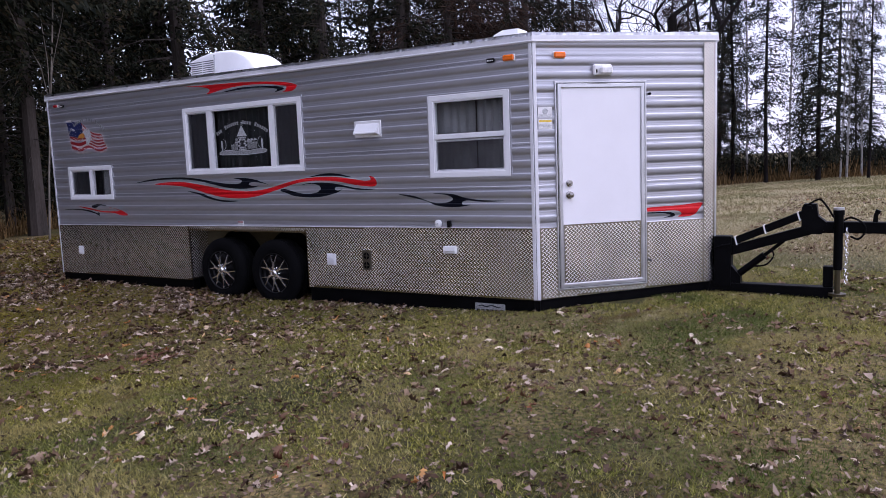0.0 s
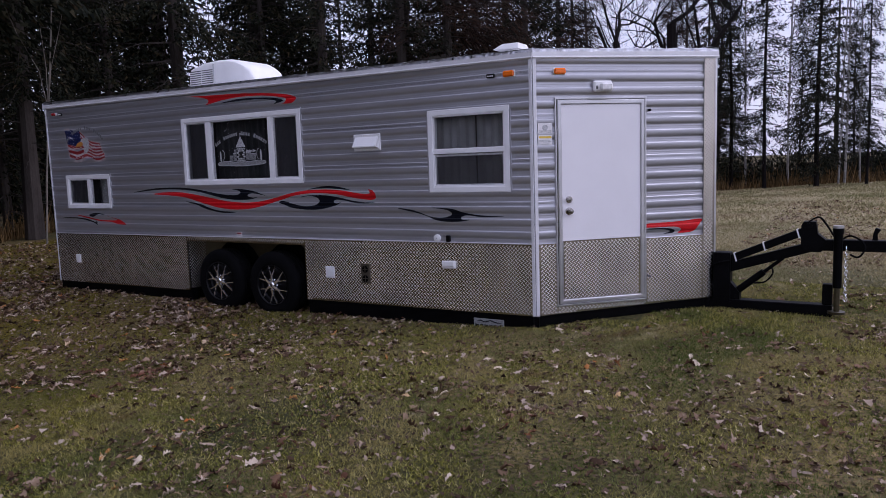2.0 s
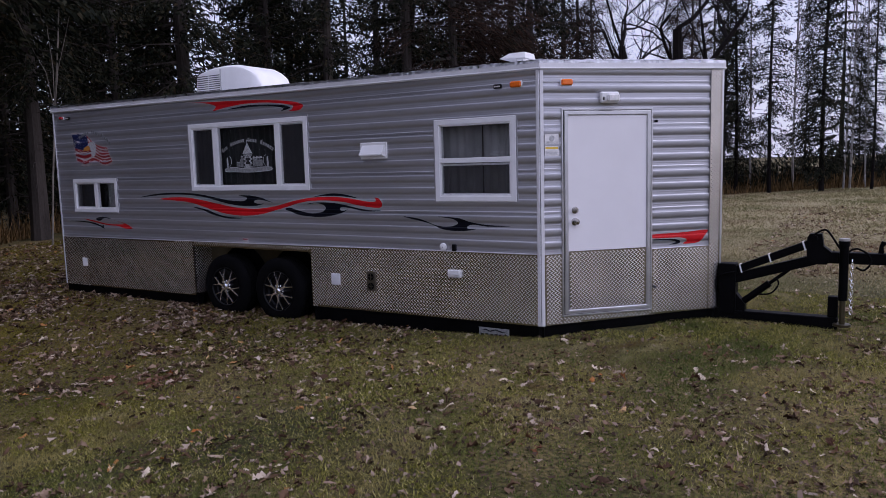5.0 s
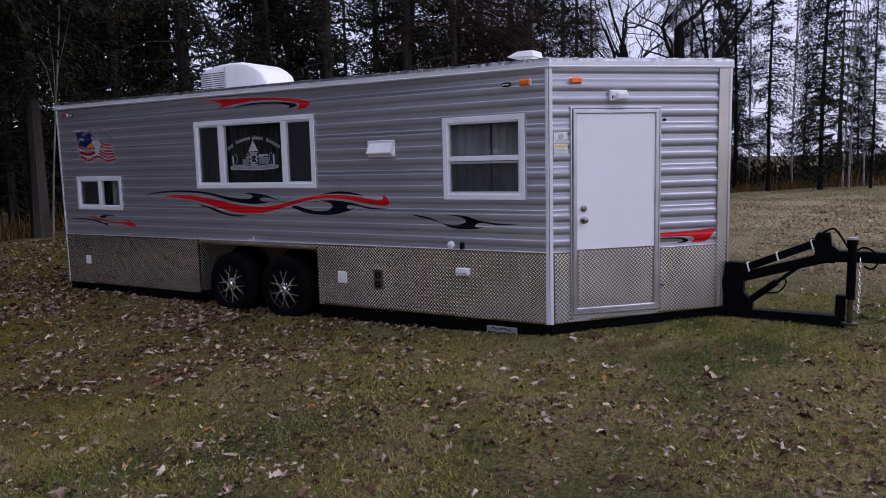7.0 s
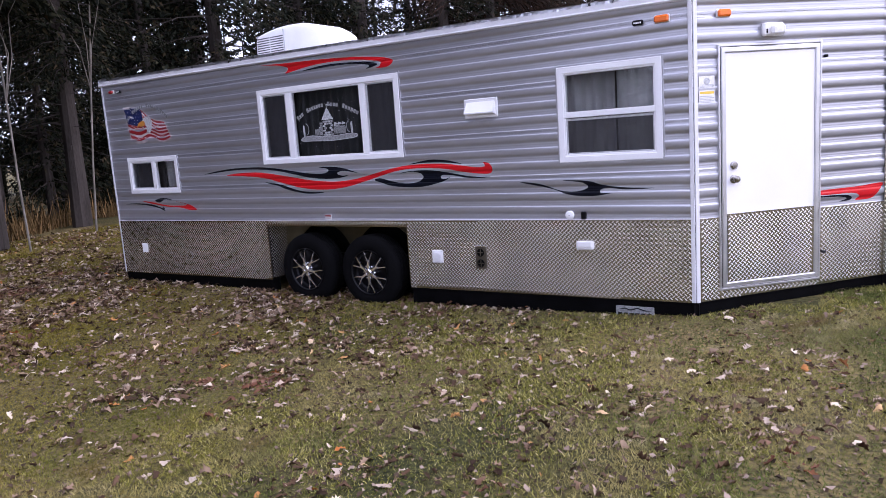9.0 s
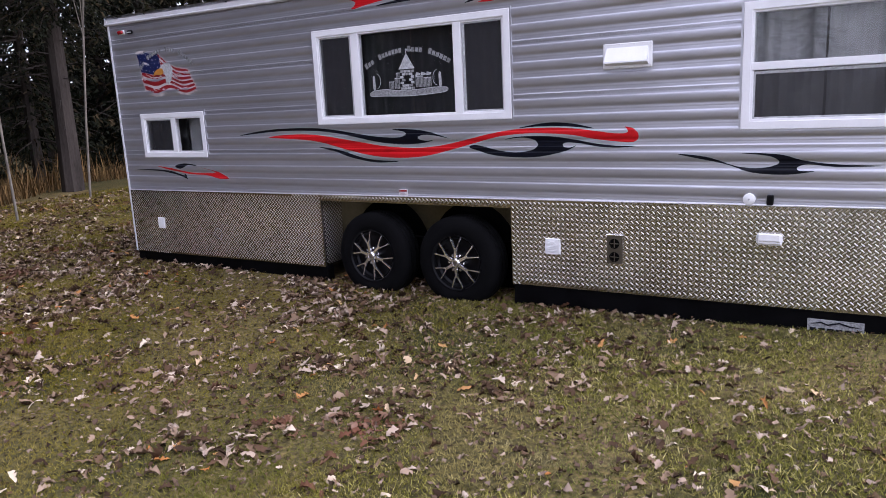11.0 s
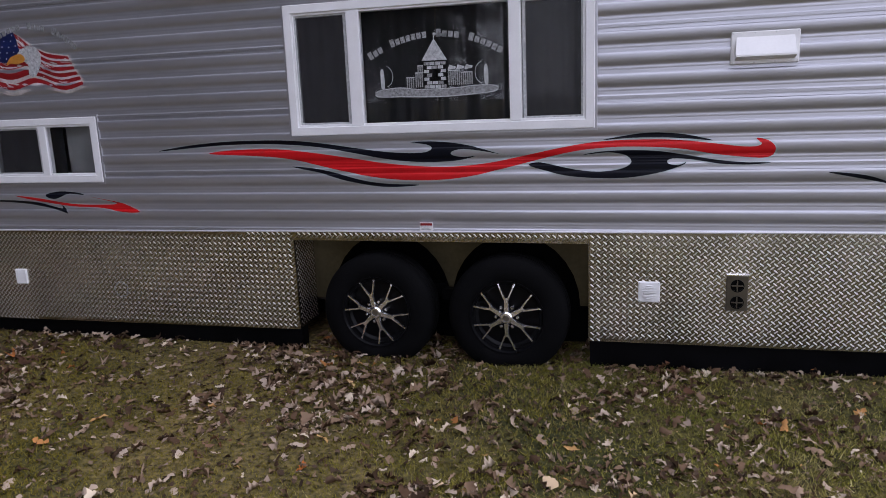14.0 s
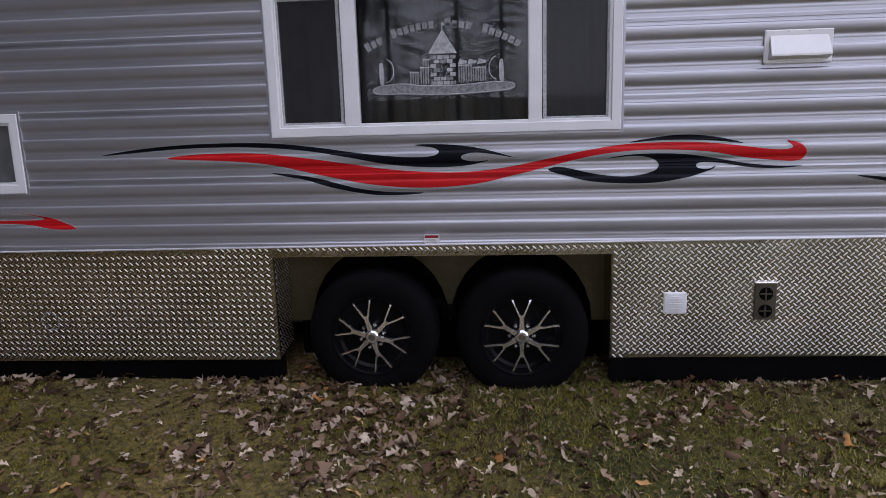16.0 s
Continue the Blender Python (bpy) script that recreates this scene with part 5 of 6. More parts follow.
part("safety_chain", chain(), M_CHROME, tg, "hanging bright steel safety chain", tidy=False)
for pts in ([(2.06, YC - 0.06, 0.965), (2.14, YC - 0.07, 1.005), (2.20, YC - 0.08, 0.94), (2.26, YC - 0.08, 0.84), (2.30, YC - 0.06, 0.80)],
            [(2.32, YC - 0.08, 0.82), (2.38, YC - 0.09, 0.85), (2.46, YC - 0.09, 0.81), (2.49, YC - 0.09, 0.74), (2.44, YC - 0.09, 0.67), (2.38, YC - 0.08, 0.69)],
            [(1.42, YC - 0.08, 0.60), (1.33, YC - 0.09, 0.58), (1.25, YC - 0.06, 0.53), (1.25, YC - 0.05, 0.42), (1.28, YC - 0.07, 0.34)],
            [(1.24, YC - 0.06, 0.26), (1.22, YC - 0.07, 0.18), (1.20, YC - 0.06, 0.12)]):
    c = smooth_curve(pts, 6, False)
    tongue("cable", Shape().tube(c, [0.009] * len(c), 6), "loose black cable", M_RUBBER, True)

# ---- trees ----
def needle_sprays(rng, base, tip, count, length, width, droop, fluff=0.0):
    """Triangles of foliage along a limb from base to tip."""
    t = rng.uniform(0.15, 1.0, count)[:, None]
    p = base + (tip - base) * t + rng.normal(0, fluff, (count, 3)) - np.array([0, 0, 1.0]) * rng.uniform(0, 2.2 * fluff, (count, 1))
    d = (tip - base) / max(np.linalg.norm(tip - base), 1e-6)
    sidew = np.array([-d[1], d[0], 0.0])
    way = d * rng.uniform(0.2, 1.0, (count, 1)) + sidew * rng.uniform(-1, 1, (count, 1)) + np.array([0, 0, 1.0]) * rng.uniform(-droop, 0.12, (count, 1))
    way /= np.linalg.norm(way, axis=1)[:, None]
    ln = length * rng.uniform(0.5, 1.2, (count, 1))
    across = np.cross(way, rng.normal(size=(count, 3)))
    across /= np.maximum(np.linalg.norm(across, axis=1)[:, None], 1e-6)
    a = p + across * width * rng.uniform(0.5, 1.2, (count, 1))
    b = p - across * width * rng.uniform(0.5, 1.2, (count, 1))
    return np.stack([a, b, p + way * ln], 1).reshape(-1, 3)


def conifer_meshes(seed, height, crown_from, reach, mat, bark, radius, density=1.0, spray=0.12, wide=0.026):
    """Trunk with dead lower twigs, and a ragged crown in whorls."""
    rng = np.random.default_rng(seed)
    trunk = Shape()
    lean = rng.uniform(-0.012, 0.012, 2)
    def axis(z):
        return np.array([lean[0] * z + 0.03 * math.sin(z * 0.7 + seed), lean[1] * z + 0.03 * math.cos(z * 0.6 + seed), z])
    zs = np.linspace(-0.15, height, 9)
    trunk.tube([axis(z) for z in zs], [max(0.015, radius * (1.12 if z < 0 else 1) * (1 - z / height) ** 0.75) for z in zs], 9, False)
    for _ in range(26):
        z = rng.uniform(0.8, max(crown_from + 1.5, 1.6))
        a, ln = rng.uniform(0, 6.2832), rng.uniform(0.4, 1.3)
        q = axis(z)
        e = q + np.array([math.cos(a) * ln, math.sin(a) * ln, rng.uniform(-0.35, 0.1) * ln])
        trunk.tube([q, (q + e) / 2 + [0, 0, 0.05], e], [0.014, 0.009, 0.003], 3, False)
    tri, z = [], crown_from
    while z < height - 0.3:
        up = (z - crown_from) / (height - crown_from)
        ln0 = reach * (1 - up) ** 0.8 * (0.55 + 0.45 * min(1, up * 6)) + 0.25
        for k in range(rng.integers(4, 7)):
            a, ln = rng.uniform(0, 6.2832), ln0 * rng.uniform(0.55, 1.15)
            q = axis(z + rng.uniform(-0.12, 0.12))
            e = q + np.array([math.cos(a) * ln, math.sin(a) * ln, (-0.34 + 0.5 * up) * ln + rng.uniform(-0.1, 0.1)])
            trunk.tube([q, (q + e) / 2 + [0, 0, 0.06 * ln], e], [0.018 * ln0 / reach + 0.006, 0.008, 0.003], 3, False)
            tri.append(needle_sprays(rng, q, e, int(1.6 * density * (18 + 40 * ln)), spray, wide, 1.1, 0.075))
        z += rng.uniform(0.17, 0.32)
    v = np.concatenate(tri)
    return (trunk.mesh("trunk", bark, True, False), bulk_mesh("crown", v, np.arange(len(v)).reshape(-1, 3), mat))


def bare_meshes(seed, height, radius, bark, spread=0.75, levels=5, first=0.35, twig_mat=None, bow=0.10):
    """A leafless broadleaf: forking limbs down to fine twigs."""
    rng = random.Random(seed)
    wood, twigs = Shape(), Shape()
    def limb(p, d, r, ln, lev):
        pts, rad, q, e = [p], [r], p.copy(), d.copy()
        n = 4 if lev < 2 else 3
        for k in range(n):
            e = (e + Vector((rng.uniform(-1, 1), rng.uniform(-1, 1), rng.uniform(-0.6, 0.8))) * (bow if lev == 0 else 0.42)).normalized()
            q = q + e * ln / n
            pts.append(q.copy())
            rad.append(r * (1 - 0.45 * (k + 1) / n))
        (wood if lev < 3 else twigs).tube(pts, rad, (9, 7, 5, 3, 3, 3)[lev], False)
        if lev >= levels:
            return
        for k in range((4, 5, 5, 4, 4, 3)[lev]):
            j = rng.randint(max(1, n - 2), n) if lev == 0 else rng.randint(1, n)
            a = Vector((rng.uniform(-1, 1), rng.uniform(-1, 1), rng.uniform(-0.15, 0.8))).normalized()
            limb(pts[j], (e * (1 - spread * 0.5) + a * spread).normalized(), rad[j] * rng.uniform(0.36, 0.66), ln * rng.uniform(0.5, 0.8), lev + 1)
    limb(Vector((0, 0, -0.15)), Vector((0, 0, 1)), radius, height * first, 0)
    return (wood.mesh("trunk", bark, True, False), twigs.mesh("crown", twig_mat or bark, False, False))


def tree(name, meshes, x, y, turn, scale, label, group, category="tree"):
    t = thing(name, (x, y, float(ground_z(x, y))), label, category, group)
    t.rotation_euler, t.scale = (0, 0, radians(turn)), (scale, scale, scale)
    for n, me in zip(("trunk", "crown"), meshes):
        o = new(n, me)
        o.parent = t
    return t


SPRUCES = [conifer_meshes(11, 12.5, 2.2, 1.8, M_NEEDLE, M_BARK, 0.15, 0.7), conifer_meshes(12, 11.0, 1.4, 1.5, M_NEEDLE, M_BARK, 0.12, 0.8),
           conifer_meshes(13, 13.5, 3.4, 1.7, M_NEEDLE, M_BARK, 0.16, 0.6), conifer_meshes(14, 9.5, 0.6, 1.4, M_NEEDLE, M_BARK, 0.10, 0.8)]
RUSSETS = [conifer_meshes(21, 12.0, 2.4, 2.4, M_RUSSET, M_BARK, 0.13, 0.55, 0.42, 0.010), conifer_meshes(22, 11.0, 1.8, 2.1, M_RUSSET, M_BARK, 0.12, 0.55, 0.42, 0.010)]
OAKS = [bare_meshes(31, 9.0, 0.19, M_DARKBARK, 0.85, 5, 0.50), bare_meshes(35, 9.5, 0.17, M_DARKBARK, 0.8, 5, 0.48)]
SAPLING = bare_meshes(43, 6.0, 0.021, M_SAPLING, 0.22, 1, 0.95, None, 0.09)
BIRCHES = [bare_meshes(41, 10.0, 0.036, M_BIRCH, 0.3, 3, 0.85, M_DARKBARK, 0.025), bare_meshes(42, 9.0, 0.030, M_BIRCH, 0.3, 3, 0.9, M_DARKBARK, 0.025)]

# the first four points are unseen, bent close so their trees darken the left side
EDGE = [(-5.5, -22), (-8.2, -15), (-9.8, -8), (-11.6, -3.0), (-14.2, 1.5), (-16.5, 5.0), (-14, 10.5), (-9.5, 16.5), (-4, 22), (2, 26), (10, 28.5), (20, 27)]


def along_edge(q, off):
    """A place on the wood's edge, q metres along and off metres into the trees."""
    for (x0, y0), (x1, y1) in zip(EDGE, EDGE[1:]):
        ln = math.hypot(x1 - x0, y1 - y0)
        if q <= ln:
            break
        q -= ln
    q = min(q, ln)
    dx, dy = (x1 - x0) / ln, (y1 - y0) / ln
    return x0 + dx * q - dy * off, y0 + dy * q + dx * off


rng = random.Random(5)
tree("spruce_tree", conifer_meshes(17, 17.0, 3.6, 2.6, M_NEEDLE, M_BARK, 0.20, 0.9), -14.70, 3.9, 0, 1.0, "old spruce with a thick bare lower trunk and hanging dead twigs", "trees at the edge of the wood")
for row, (off, gap) in enumerate(((0.8, 2.5), (3.2, 2.7), (6.0, 3.1))):
    q = rng.uniform(0, 1)
    while q < 87:
        x, y = along_edge(q, off + rng.uniform(-0.9, 0.9))
        right = x > -6.5
        open_gap = -9.0 < x < -3.4
        q += gap * rng.uniform(0.65, 1.35) * (1.25 if right else 1.0)
        if math.hypot(x + 14.8, y - 3.8) < 1.4 or math.hypot(x + 13.4, y - 1.2) < 1.7 or (-3.6 < x < 5.5 and y > 0) or (open_gap and row == 0) or (open_gap and row == 1 and rng.random() < 0.5):
            continue
        kind, tall = rng.random(), 1.45 if x < -8 or y < 0 else 1.0
        if (-11.5 < x < -5.0 and kind < 0.55) or (open_gap and kind < 0.6):
            tree("larch_tree", rng.choice(RUSSETS), x, y, rng.uniform(0, 360), tall * rng.uniform(0.85, 1.15), "brown-needled tree with a slender trunk", "trees at the edge of the wood")
        elif right and kind < 0.30:
            tree("birch_tree", rng.choice(BIRCHES), x, y, rng.uniform(0, 360), rng.uniform(0.85, 1.15), "slender leafless birch with a pale trunk", "trees at the edge of the wood")
        else:
            tree("spruce_tree", rng.choice(SPRUCES), x, y, rng.uniform(0, 360), tall * rng.uniform(0.85, 1.2), "dark green spruce with a straight trunk", "trees at the edge of the wood")
tree("oak_tree", OAKS[0], -1.6, 12.0, 40, 1.0, "leafless oak with dark crooked limbs", "bare oaks")
tree("oak_tree", OAKS[1], -3.2, 13.6, 200, 1.0, "leafless oak with dark crooked limbs", "bare oaks")
FULL = [conifer_meshes(15, 12.5, 0.9, 1.35, M_NEEDLE, M_DARKBARK, 0.085, 0.62, 0.15, 0.026), conifer_meshes(16, 13.0, 2.2, 1.1, M_NEEDLE, M_DARKBARK, 0.075, 0.50, 0.15, 0.026)]
for k, (x, y, sc) in enumerate(((0.6, 23.1, 1.0), (-1.1, 23.0, 0.95), (-2.3, 23.4, 0.9), (2.15, 24.2, 0.7), (-3.3, 26.4, 0.9), (-0.3, 27.4, 0.6), (1.6, 28.2, 0.55))):
    tree("spruce_tree", FULL[k % 2], x, y, 77 * k, sc, "dark green spruce with a straight trunk", "trees at the edge of the wood")
for k, (x, y) in enumerate(((-0.45, 24.5), (1.22, 24.9), (1.42, 25.1), (1.9, 25.6), (-2.0, 24.9))):
    tree("birch_tree", BIRCHES[k % 2], x, y, 70 * k, 1.2, "slender leafless birch with a pale trunk", "trees at the edge of the wood")
# old spruces whose high crowns overhang the lawn beside the rear of the trailer; the last three are unseen, added to
# shade it
OVERHANG = conifer_meshes(18, 17.0, 5.2, 4.2, M_NEEDLE, M_BARK, 0.19, 0.85, 0.22, 0.045)
for k, (x, y) in enumerate(((-13.0, 1.15), (-14.3, 1.15), (-10.9, -3.4), (-9.9, -7.2), (-9.0, -11.4))):
    tree("spruce_tree", OVERHANG, x, y, 100 * k, 1.0, "broad old spruce with a high crown", "trees at the edge of the wood")
for x, y, sc in ((-11.9, 1.2, 1.0), (-11.8, 0.3, 0.9), (-13.1, 3.2, 1.1)):
    tree("birch_tree", SAPLING, x, y, 60 * x, sc, "thin leafless sapling by the trees", "saplings")


def far_woods(places, seed, name, label):
    """Woods too deep and far to tell its trees apart: trunks and ragged foliage in one mesh."""
    rg = np.random.default_rng(seed)
    tri = []
    for x, y in places:
        h, z0 = rg.uniform(9, 13) * (1.6 if x < -8 or y < 0 else 1.0), float(ground_z(x, y))
        base = np.array([x, y, z0])
        for _ in range(2):
            a = rg.uniform(0, 3.1416)
            w = np.array([math.cos(a), math.sin(a), 0]) * 0.13
            tri.append(np.array([base - w, base + w, base + [0, 0, h]]))
        z = rg.uniform(0.6, 2.6)
        while z < h:
            ln0 = 2.3 * (1 - z / h) + 0.3
            for _ in range(5):
                a, ln = rg.uniform(0, 6.2832), ln0 * rg.uniform(0.5, 1.1)
                q = base + [0, 0, z]
                tri.append(needle_sprays(rg, q, q + np.array([math.cos(a) * ln, math.sin(a) * ln, -0.25 * ln]), int(7 + 8 * ln), 0.36, 0.05, 0.6))
            z += 0.42 if z < 8 else 0.7
    v = np.concatenate(tri)
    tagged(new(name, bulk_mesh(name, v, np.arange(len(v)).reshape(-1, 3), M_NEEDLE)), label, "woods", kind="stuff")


far_woods([along_edge(q + rng.uniform(-1, 1), off + rng.uniform(-1.2, 1.2)) for off in (9, 14, 20) for q in np.arange(0, 90, 2.5) if q < 50 or (off == 9 and (q < 52 or q % 5 < 2) and q < 62)], 3, "far_woods", "deep dark spruce woods behind the first trees")
# out of view behind the camera: added so siding and panes reflect dark trees
far_woods([(x + rng.uniform(-1.5, 1.5), -30 - 0.02 * x * x * 0.3 + rng.uniform(-4, 4)) for x in np.arange(-24, -3, 1.8)], 4, "unseen_yard_woods", "unseen line of dark spruces across the yard, added to darken reflections")
far_woods([(-33 + rng.uniform(-4, 4), y + rng.uniform(-0.8, 0.8)) for y in np.arange(-14, 34, 1.5)], 6, "back_woods", "dark woods far behind the spruces")


def brush():
    """Tall dry grass and low scrub at the foot of the trees."""
    rg = np.random.default_rng(9)
    tri = []
    for _ in range(32000):
        x, y = along_edge(rg.uniform(14, 86), abs(rg.normal(0.2, 1.6)) - 0.4)
        h = rg.uniform(0.12, 0.42) if rg.random() < 0.85 else rg.uniform(0.4, 0.9)
        a, w = rg.uniform(0, 6.2832), 0.012 + 0.012 * h
        b = np.array([x, y, float(ground_z(x, y))])
        s = np.array([math.cos(a), math.sin(a), 0]) * w
        tri.append(np.array([b - s, b + s, b + [rg.normal(0, 0.22) * h, rg.normal(0, 0.22) * h, h]]))
    v = np.concatenate(tri)
    tagged(new("dry_brush", bulk_mesh("dry_brush", v, np.arange(len(v)).reshape(-1, 3), M_BRUSH)), "dry tan grass and scrub along the trees", "brush", kind="stuff")


brush()


def undergrowth():
    """Low dark bushes among the trunks."""
    rg = np.random.default_rng(19)
    tri = []
    for k in range(2300):
        x, y = along_edge(rg.uniform(0, 87), rg.uniform(0.8, 9.0)) if k < 1000 else along_edge(rg.uniform(22, 46), rg.uniform(1.0, 8.0)) if k < 1400 else along_edge(rg.uniform(56, 87), rg.uniform(0.6, 6.0))
        b = np.array([x, y, float(ground_z(x, y))])
        for _ in range(6):
            a, ln = rg.uniform(0, 6.2832), rg.uniform(0.3, 1.25) * (1.0 if k < 1000 else 1.3)
            tri.append(needle_sprays(rg, b, b + np.array([math.cos(a) * ln * 0.7, math.sin(a) * ln * 0.7, rg.uniform(0.5, 1.3) * ln]), 10, 0.30, 0.038, 0.3, 0.05))
    for _ in range(1100):
        x, y = along_edge(rg.uniform(12, 42), rg.uniform(5.0, 18.0))
        b = np.array([x, y, float(ground_z(x, y))])
        for _ in range(5):
            a, ln = rg.uniform(0, 6.2832), rg.uniform(0.8, 2.6)
            tri.append(needle_sprays(rg, b, b + np.array([math.cos(a) * ln * 0.6, math.sin(a) * ln * 0.6, rg.uniform(0.8, 1.5) * ln]), 9, 0.6, 0.10, 0.3, 0.1))
    v = np.concatenate(tri)
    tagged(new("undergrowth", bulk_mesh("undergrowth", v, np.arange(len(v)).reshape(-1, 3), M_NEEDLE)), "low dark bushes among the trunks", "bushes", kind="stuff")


undergrowth()


# ---- lawn ----
def value_noise(x, y, scale, seed):
    """Smooth random field, 0 to 1."""
    t = np.random.default_rng(seed).random((64, 64))
    u, v = x * scale + 31.7, y * scale + 17.3
    i, j = np.floor(u).astype(int), np.floor(v).astype(int)
    f, g = u - i, v - j
    f, g = f * f * (3 - 2 * f), g * g * (3 - 2 * g)
    a, b, c, d = t[i % 64, j % 64], t[(i + 1) % 64, j % 64], t[i % 64, (j + 1) % 64], t[(i + 1) % 64, (j + 1) % 64]
    return (a * (1 - f) + b * f) * (1 - g) + (c * (1 - f) + d * f) * g


def clear_of_trailer(x, y, m=0.0):
    return ~((x > REAR - m) & (x < 1.25 + m) & (y > np.where((x > OPEN0) & (x < OPEN1), 0.42, 0.06) - m) & (y < 2.44 + m) & ((x < 0.05) | (np.abs(y - 1.25) < 1.22 - (x - 0.0) + m)))


def grass(name, mat, label, plots):
    rg = np.random.default_rng(2)
    tri = []
    for x0, x1, y0, y1, per, h, w in plots:
        n = int((x1 - x0) * (y1 - y0) * per)
        x, y = rg.uniform(x0, x1, n), rg.uniform(y0, y1, n)
        keep = clear_of_trailer(x, y) & (rg.random(n) < 0.35 + 0.9 * value_noise(x, y, 2.2, 1))
        x, y = x[keep], y[keep]
        n = len(x)
        hh = h * rg.uniform(0.45, 1.25, n) * (0.6 + 0.8 * value_noise(x, y, 1.1, 4))
        a = rg.uniform(0, 6.2832, n)
        s = np.stack([np.cos(a), np.sin(a), 0 * a], 1) * (w * rg.uniform(0.6, 1.2, n))[:, None]
        b = np.stack([x, y, ground_z(x, y) - 0.004], 1)
        tip = b + np.stack([rg.normal(0, 0.75, n) * hh, rg.normal(0, 0.75, n) * hh, hh], 1)
        tri.append(np.stack([b - s, b + s, tip], 1).reshape(-1, 3))
    v = np.concatenate(tri)
    tagged(new(name, bulk_mesh(name, v, np.arange(len(v)).reshape(-1, 3), mat)), label, "grass", kind="stuff")


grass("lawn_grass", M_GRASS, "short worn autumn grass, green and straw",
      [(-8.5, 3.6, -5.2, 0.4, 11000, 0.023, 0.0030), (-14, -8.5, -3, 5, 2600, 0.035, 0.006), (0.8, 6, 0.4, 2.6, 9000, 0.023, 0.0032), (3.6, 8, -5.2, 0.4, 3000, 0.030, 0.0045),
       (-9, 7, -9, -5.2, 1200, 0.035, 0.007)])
grass("field_grass", M_FIELD, "dry pale grass of the field beyond", [(-2.5, 6, 2.6, 9, 2600, 0.028, 0.007), (-4, 7, 9, 26, 420, 0.045, 0.016)])


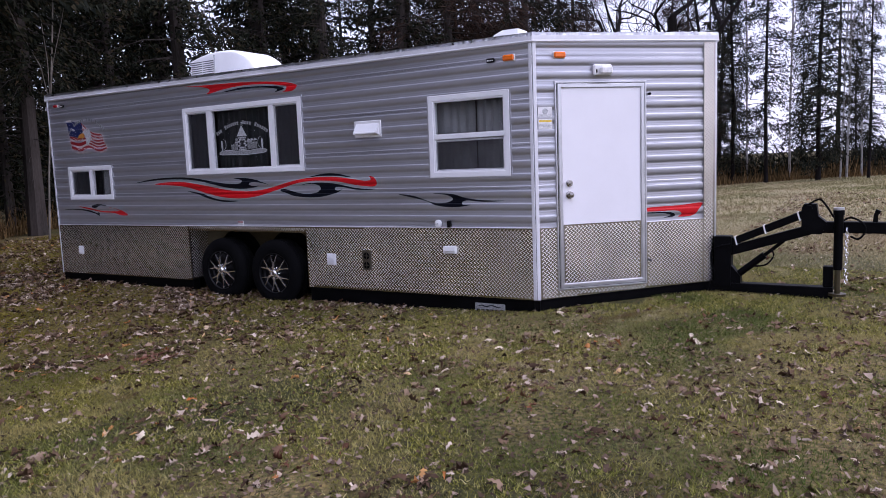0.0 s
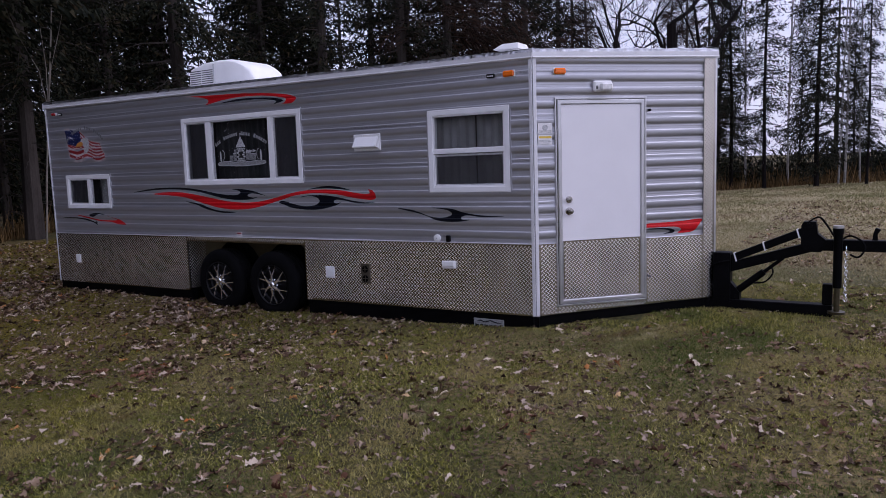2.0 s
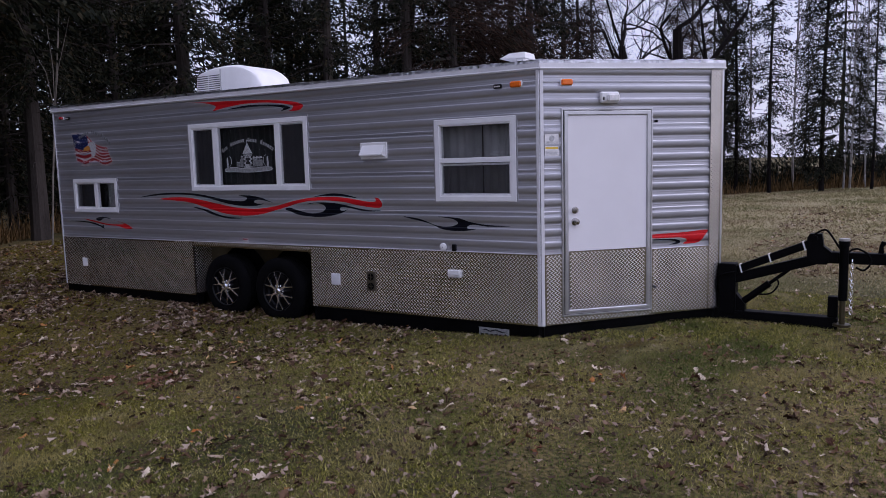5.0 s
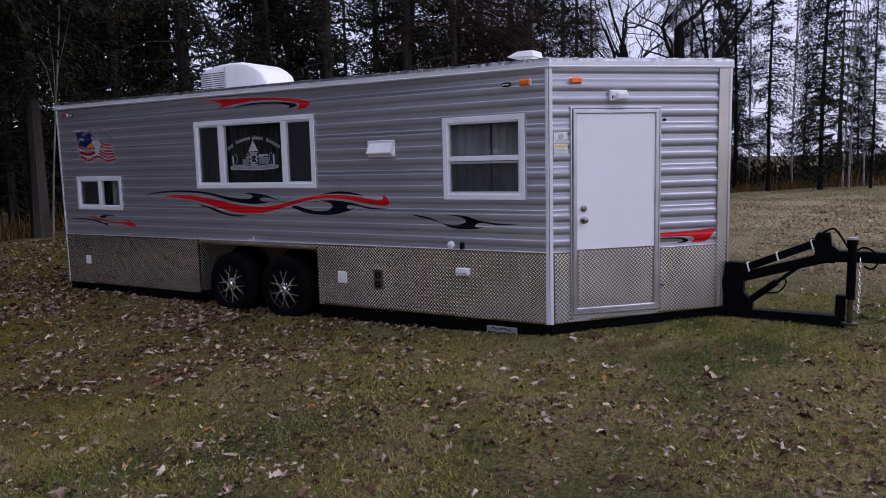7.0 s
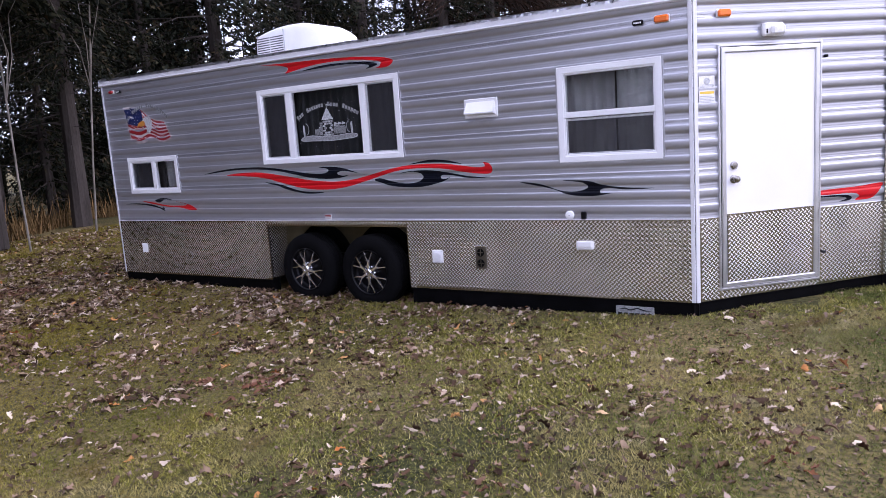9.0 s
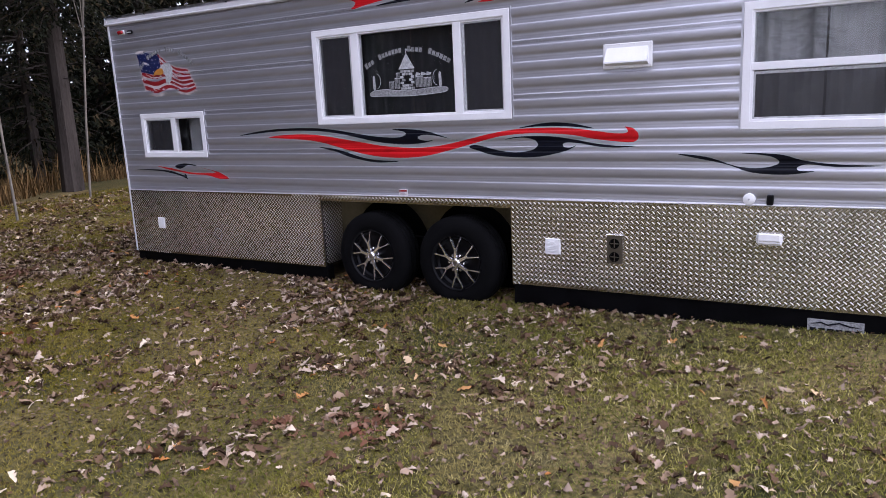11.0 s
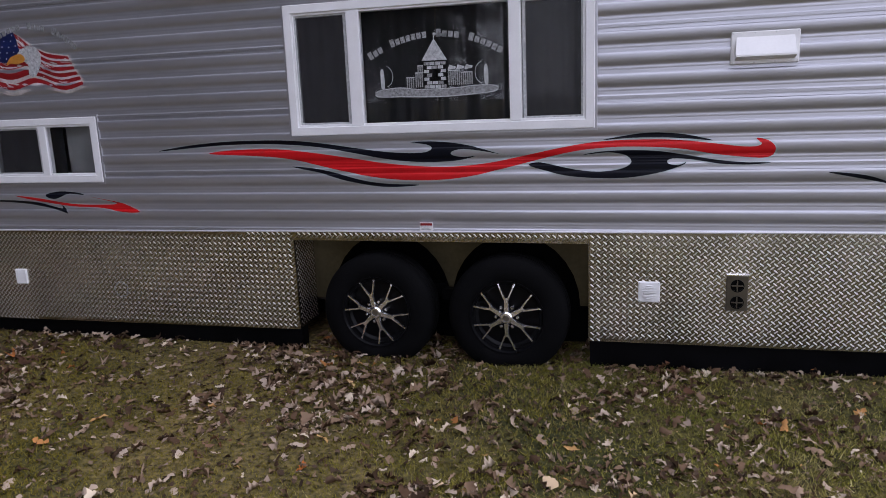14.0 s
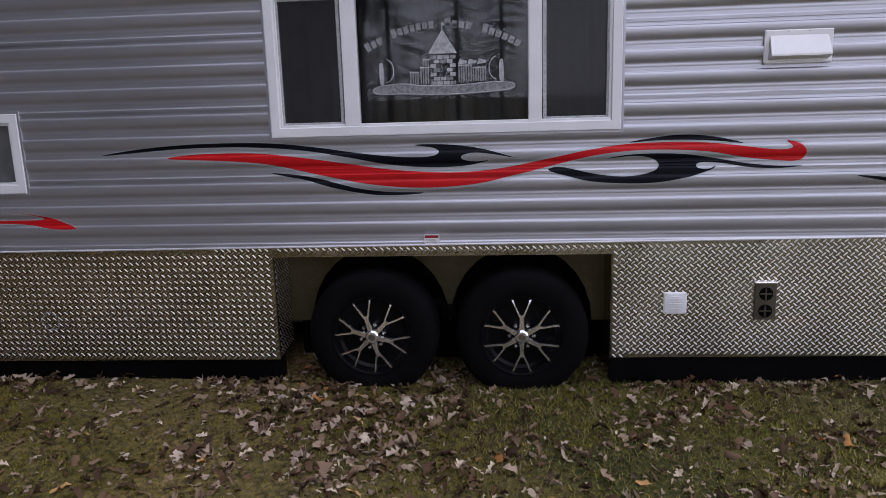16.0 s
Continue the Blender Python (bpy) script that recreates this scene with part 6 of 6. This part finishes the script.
def leaves():
    """Curled dead oak leaves, thickest beside the wheels and towards the wood."""
    rg = np.random.default_rng(8)
    n = 390000
    x, y = rg.uniform(-14, 7, n), rg.uniform(-8.5, 14, n)
    heap = np.exp(-((y + 1.3) / 1.1) ** 2) * np.clip((-0.9 - x) / 1.3, 0, 1) * np.clip((x + 12) / 3, 0.2, 1)
    left = np.clip((-1.0 - x) / 4, 0, 1)
    right = np.exp(-((x - 4.5) / 2.2) ** 2 - ((y - 4) / 3.5) ** 2)
    clump = np.clip(5.0 * value_noise(x, y, 3.4, 12) ** 1.5 * value_noise(x, y, 0.9, 15) - 0.25, 0.15, 2.0)
    p = (0.30 + 1.25 * heap + 0.20 * left + 1.0 * right) * clump
    p *= np.interp(y, [-8.5, -5.0, 2.0, 3.0], [0.12, 1.0, 1.0, 0.7])
    keep = (rg.random(n) < p) & clear_of_trailer(x, y, 0.02) & ~((x > -9) & (x < 0.8) & (y > 2.6))
    x, y = x[keep], y[keep]
    n = len(x)
    t = np.array([0, 0.17, 0.31, 0.47, 0.61, 0.81, 1.0])
    half = np.array([0.05, 0.28, 0.16, 0.38, 0.22, 0.34, 0.07])
    m = len(t)
    size = (0.025 + 0.072 * rg.random(n) ** 1.8) * np.interp(x, [-4, -1], [1.0, 0.78])
    L = (t[None, :] - 0.5) * np.ones((n, 1))
    rolled = (rg.random((n, 1)) < 0.55) * rg.uniform(0.3, 1.1, (n, 1))
    curl, bend, fold = rg.uniform(-0.7, 1.0, (n, 1)), rg.uniform(-1.0, 0.7, (n, 1)), rg.uniform(-0.6, 0.7, (n, 1))
    rowz, sway = bend * L ** 2, rg.normal(0, 0.35, (n, 1)) * L ** 2
    pts = []
    for sgn in (-1, 0, 1):
        Wd = half[None, :] * rg.uniform(0.62, 1.25, (n, m))
        px = L + rg.normal(0, 0.022, (n, m))
        py = sgn * Wd * (1 - 0.35 * abs(sgn) * np.abs(fold)) * (1 - 0.6 * rolled) + sway
        pz = rowz + abs(sgn) * (curl * Wd ** 2 * 2.2 + fold * Wd * 0.7 + rolled * Wd * 0.55) + rg.normal(0, 0.040, (n, m))
        pts.append(np.stack([px, py, pz], -1))
    P = np.concatenate(pts, 1) * size[:, None, None]
    yaw, tilt, roll = rg.uniform(0, 6.2832, n), rg.normal(0, 0.24, n), rg.normal(0, 0.24, n)
    def turn(P, a, i, j):
        c, s = np.cos(a)[:, None], np.sin(a)[:, None]
        Q = P.copy()
        Q[..., i], Q[..., j] = c * P[..., i] - s * P[..., j], s * P[..., i] + c * P[..., j]
        return Q
    P = turn(turn(turn(P, tilt, 0, 2), roll, 1, 2), yaw, 0, 1)
    P -= np.stack([0 * x, 0 * x, P[..., 2].min(1)], 1)[:, None, :]
    P += np.stack([x, y, ground_z(x, y) + rg.uniform(-0.014, 0.010, n)], 1)[:, None, :]
    q = []
    for a in (0, 1):
        for k in range(m - 1):
            q.append([a * m + k, a * m + k + 1, a * m + k + m + 1, a * m + k + m])
    f = (np.array(q)[None] + 3 * m * np.arange(n)[:, None, None]).reshape(-1, 4)
    me = bulk_mesh("fallen_leaves", P.reshape(-1, 3), f, M_LEAF, 4)
    me.shade_smooth()
    tagged(new("fallen_leaves", me), "curled dead oak leaves, tan, mauve and grey, on the lawn", "leaves", kind="stuff")


leaves()


def leaf_crumbs():
    """Broken bits of leaf, down in the grass."""
    rg = np.random.default_rng(28)
    n = 34000
    x, y = rg.uniform(-9, 5, n), rg.uniform(-5.4, 0.3, n)
    p = 0.35 + 0.9 * value_noise(x, y, 1.9, 22) * value_noise(x, y, 0.6, 23)
    keep = (rg.random(n) < p) & clear_of_trailer(x, y, 0.0)
    x, y = x[keep], y[keep]
    n = len(x)
    s = rg.uniform(0.007, 0.020, n)[:, None]
    a = rg.uniform(0, 6.2832, n)[:, None] + np.array([0.0, 1.9, 3.1, 4.6]) + rg.normal(0, 0.3, (n, 4))
    r = s * rg.uniform(0.55, 1.2, (n, 4))
    z = (ground_z(x, y) + rg.uniform(0.0, 0.018, n))[:, None] + rg.normal(0, 0.45, (n, 4)) * s
    P = np.stack([x[:, None] + r * np.cos(a), y[:, None] + r * np.sin(a), z], -1).reshape(-1, 3)
    i = 4 * np.arange(n)[:, None]
    f = np.concatenate([i + [0, 1, 2], i + [0, 2, 3]])
    tagged(new("leaf_crumbs", bulk_mesh("leaf_crumbs", P, f, M_CRUMB)), "broken bits of brown leaf among the grass", "leaves", kind="stuff")


leaf_crumbs()
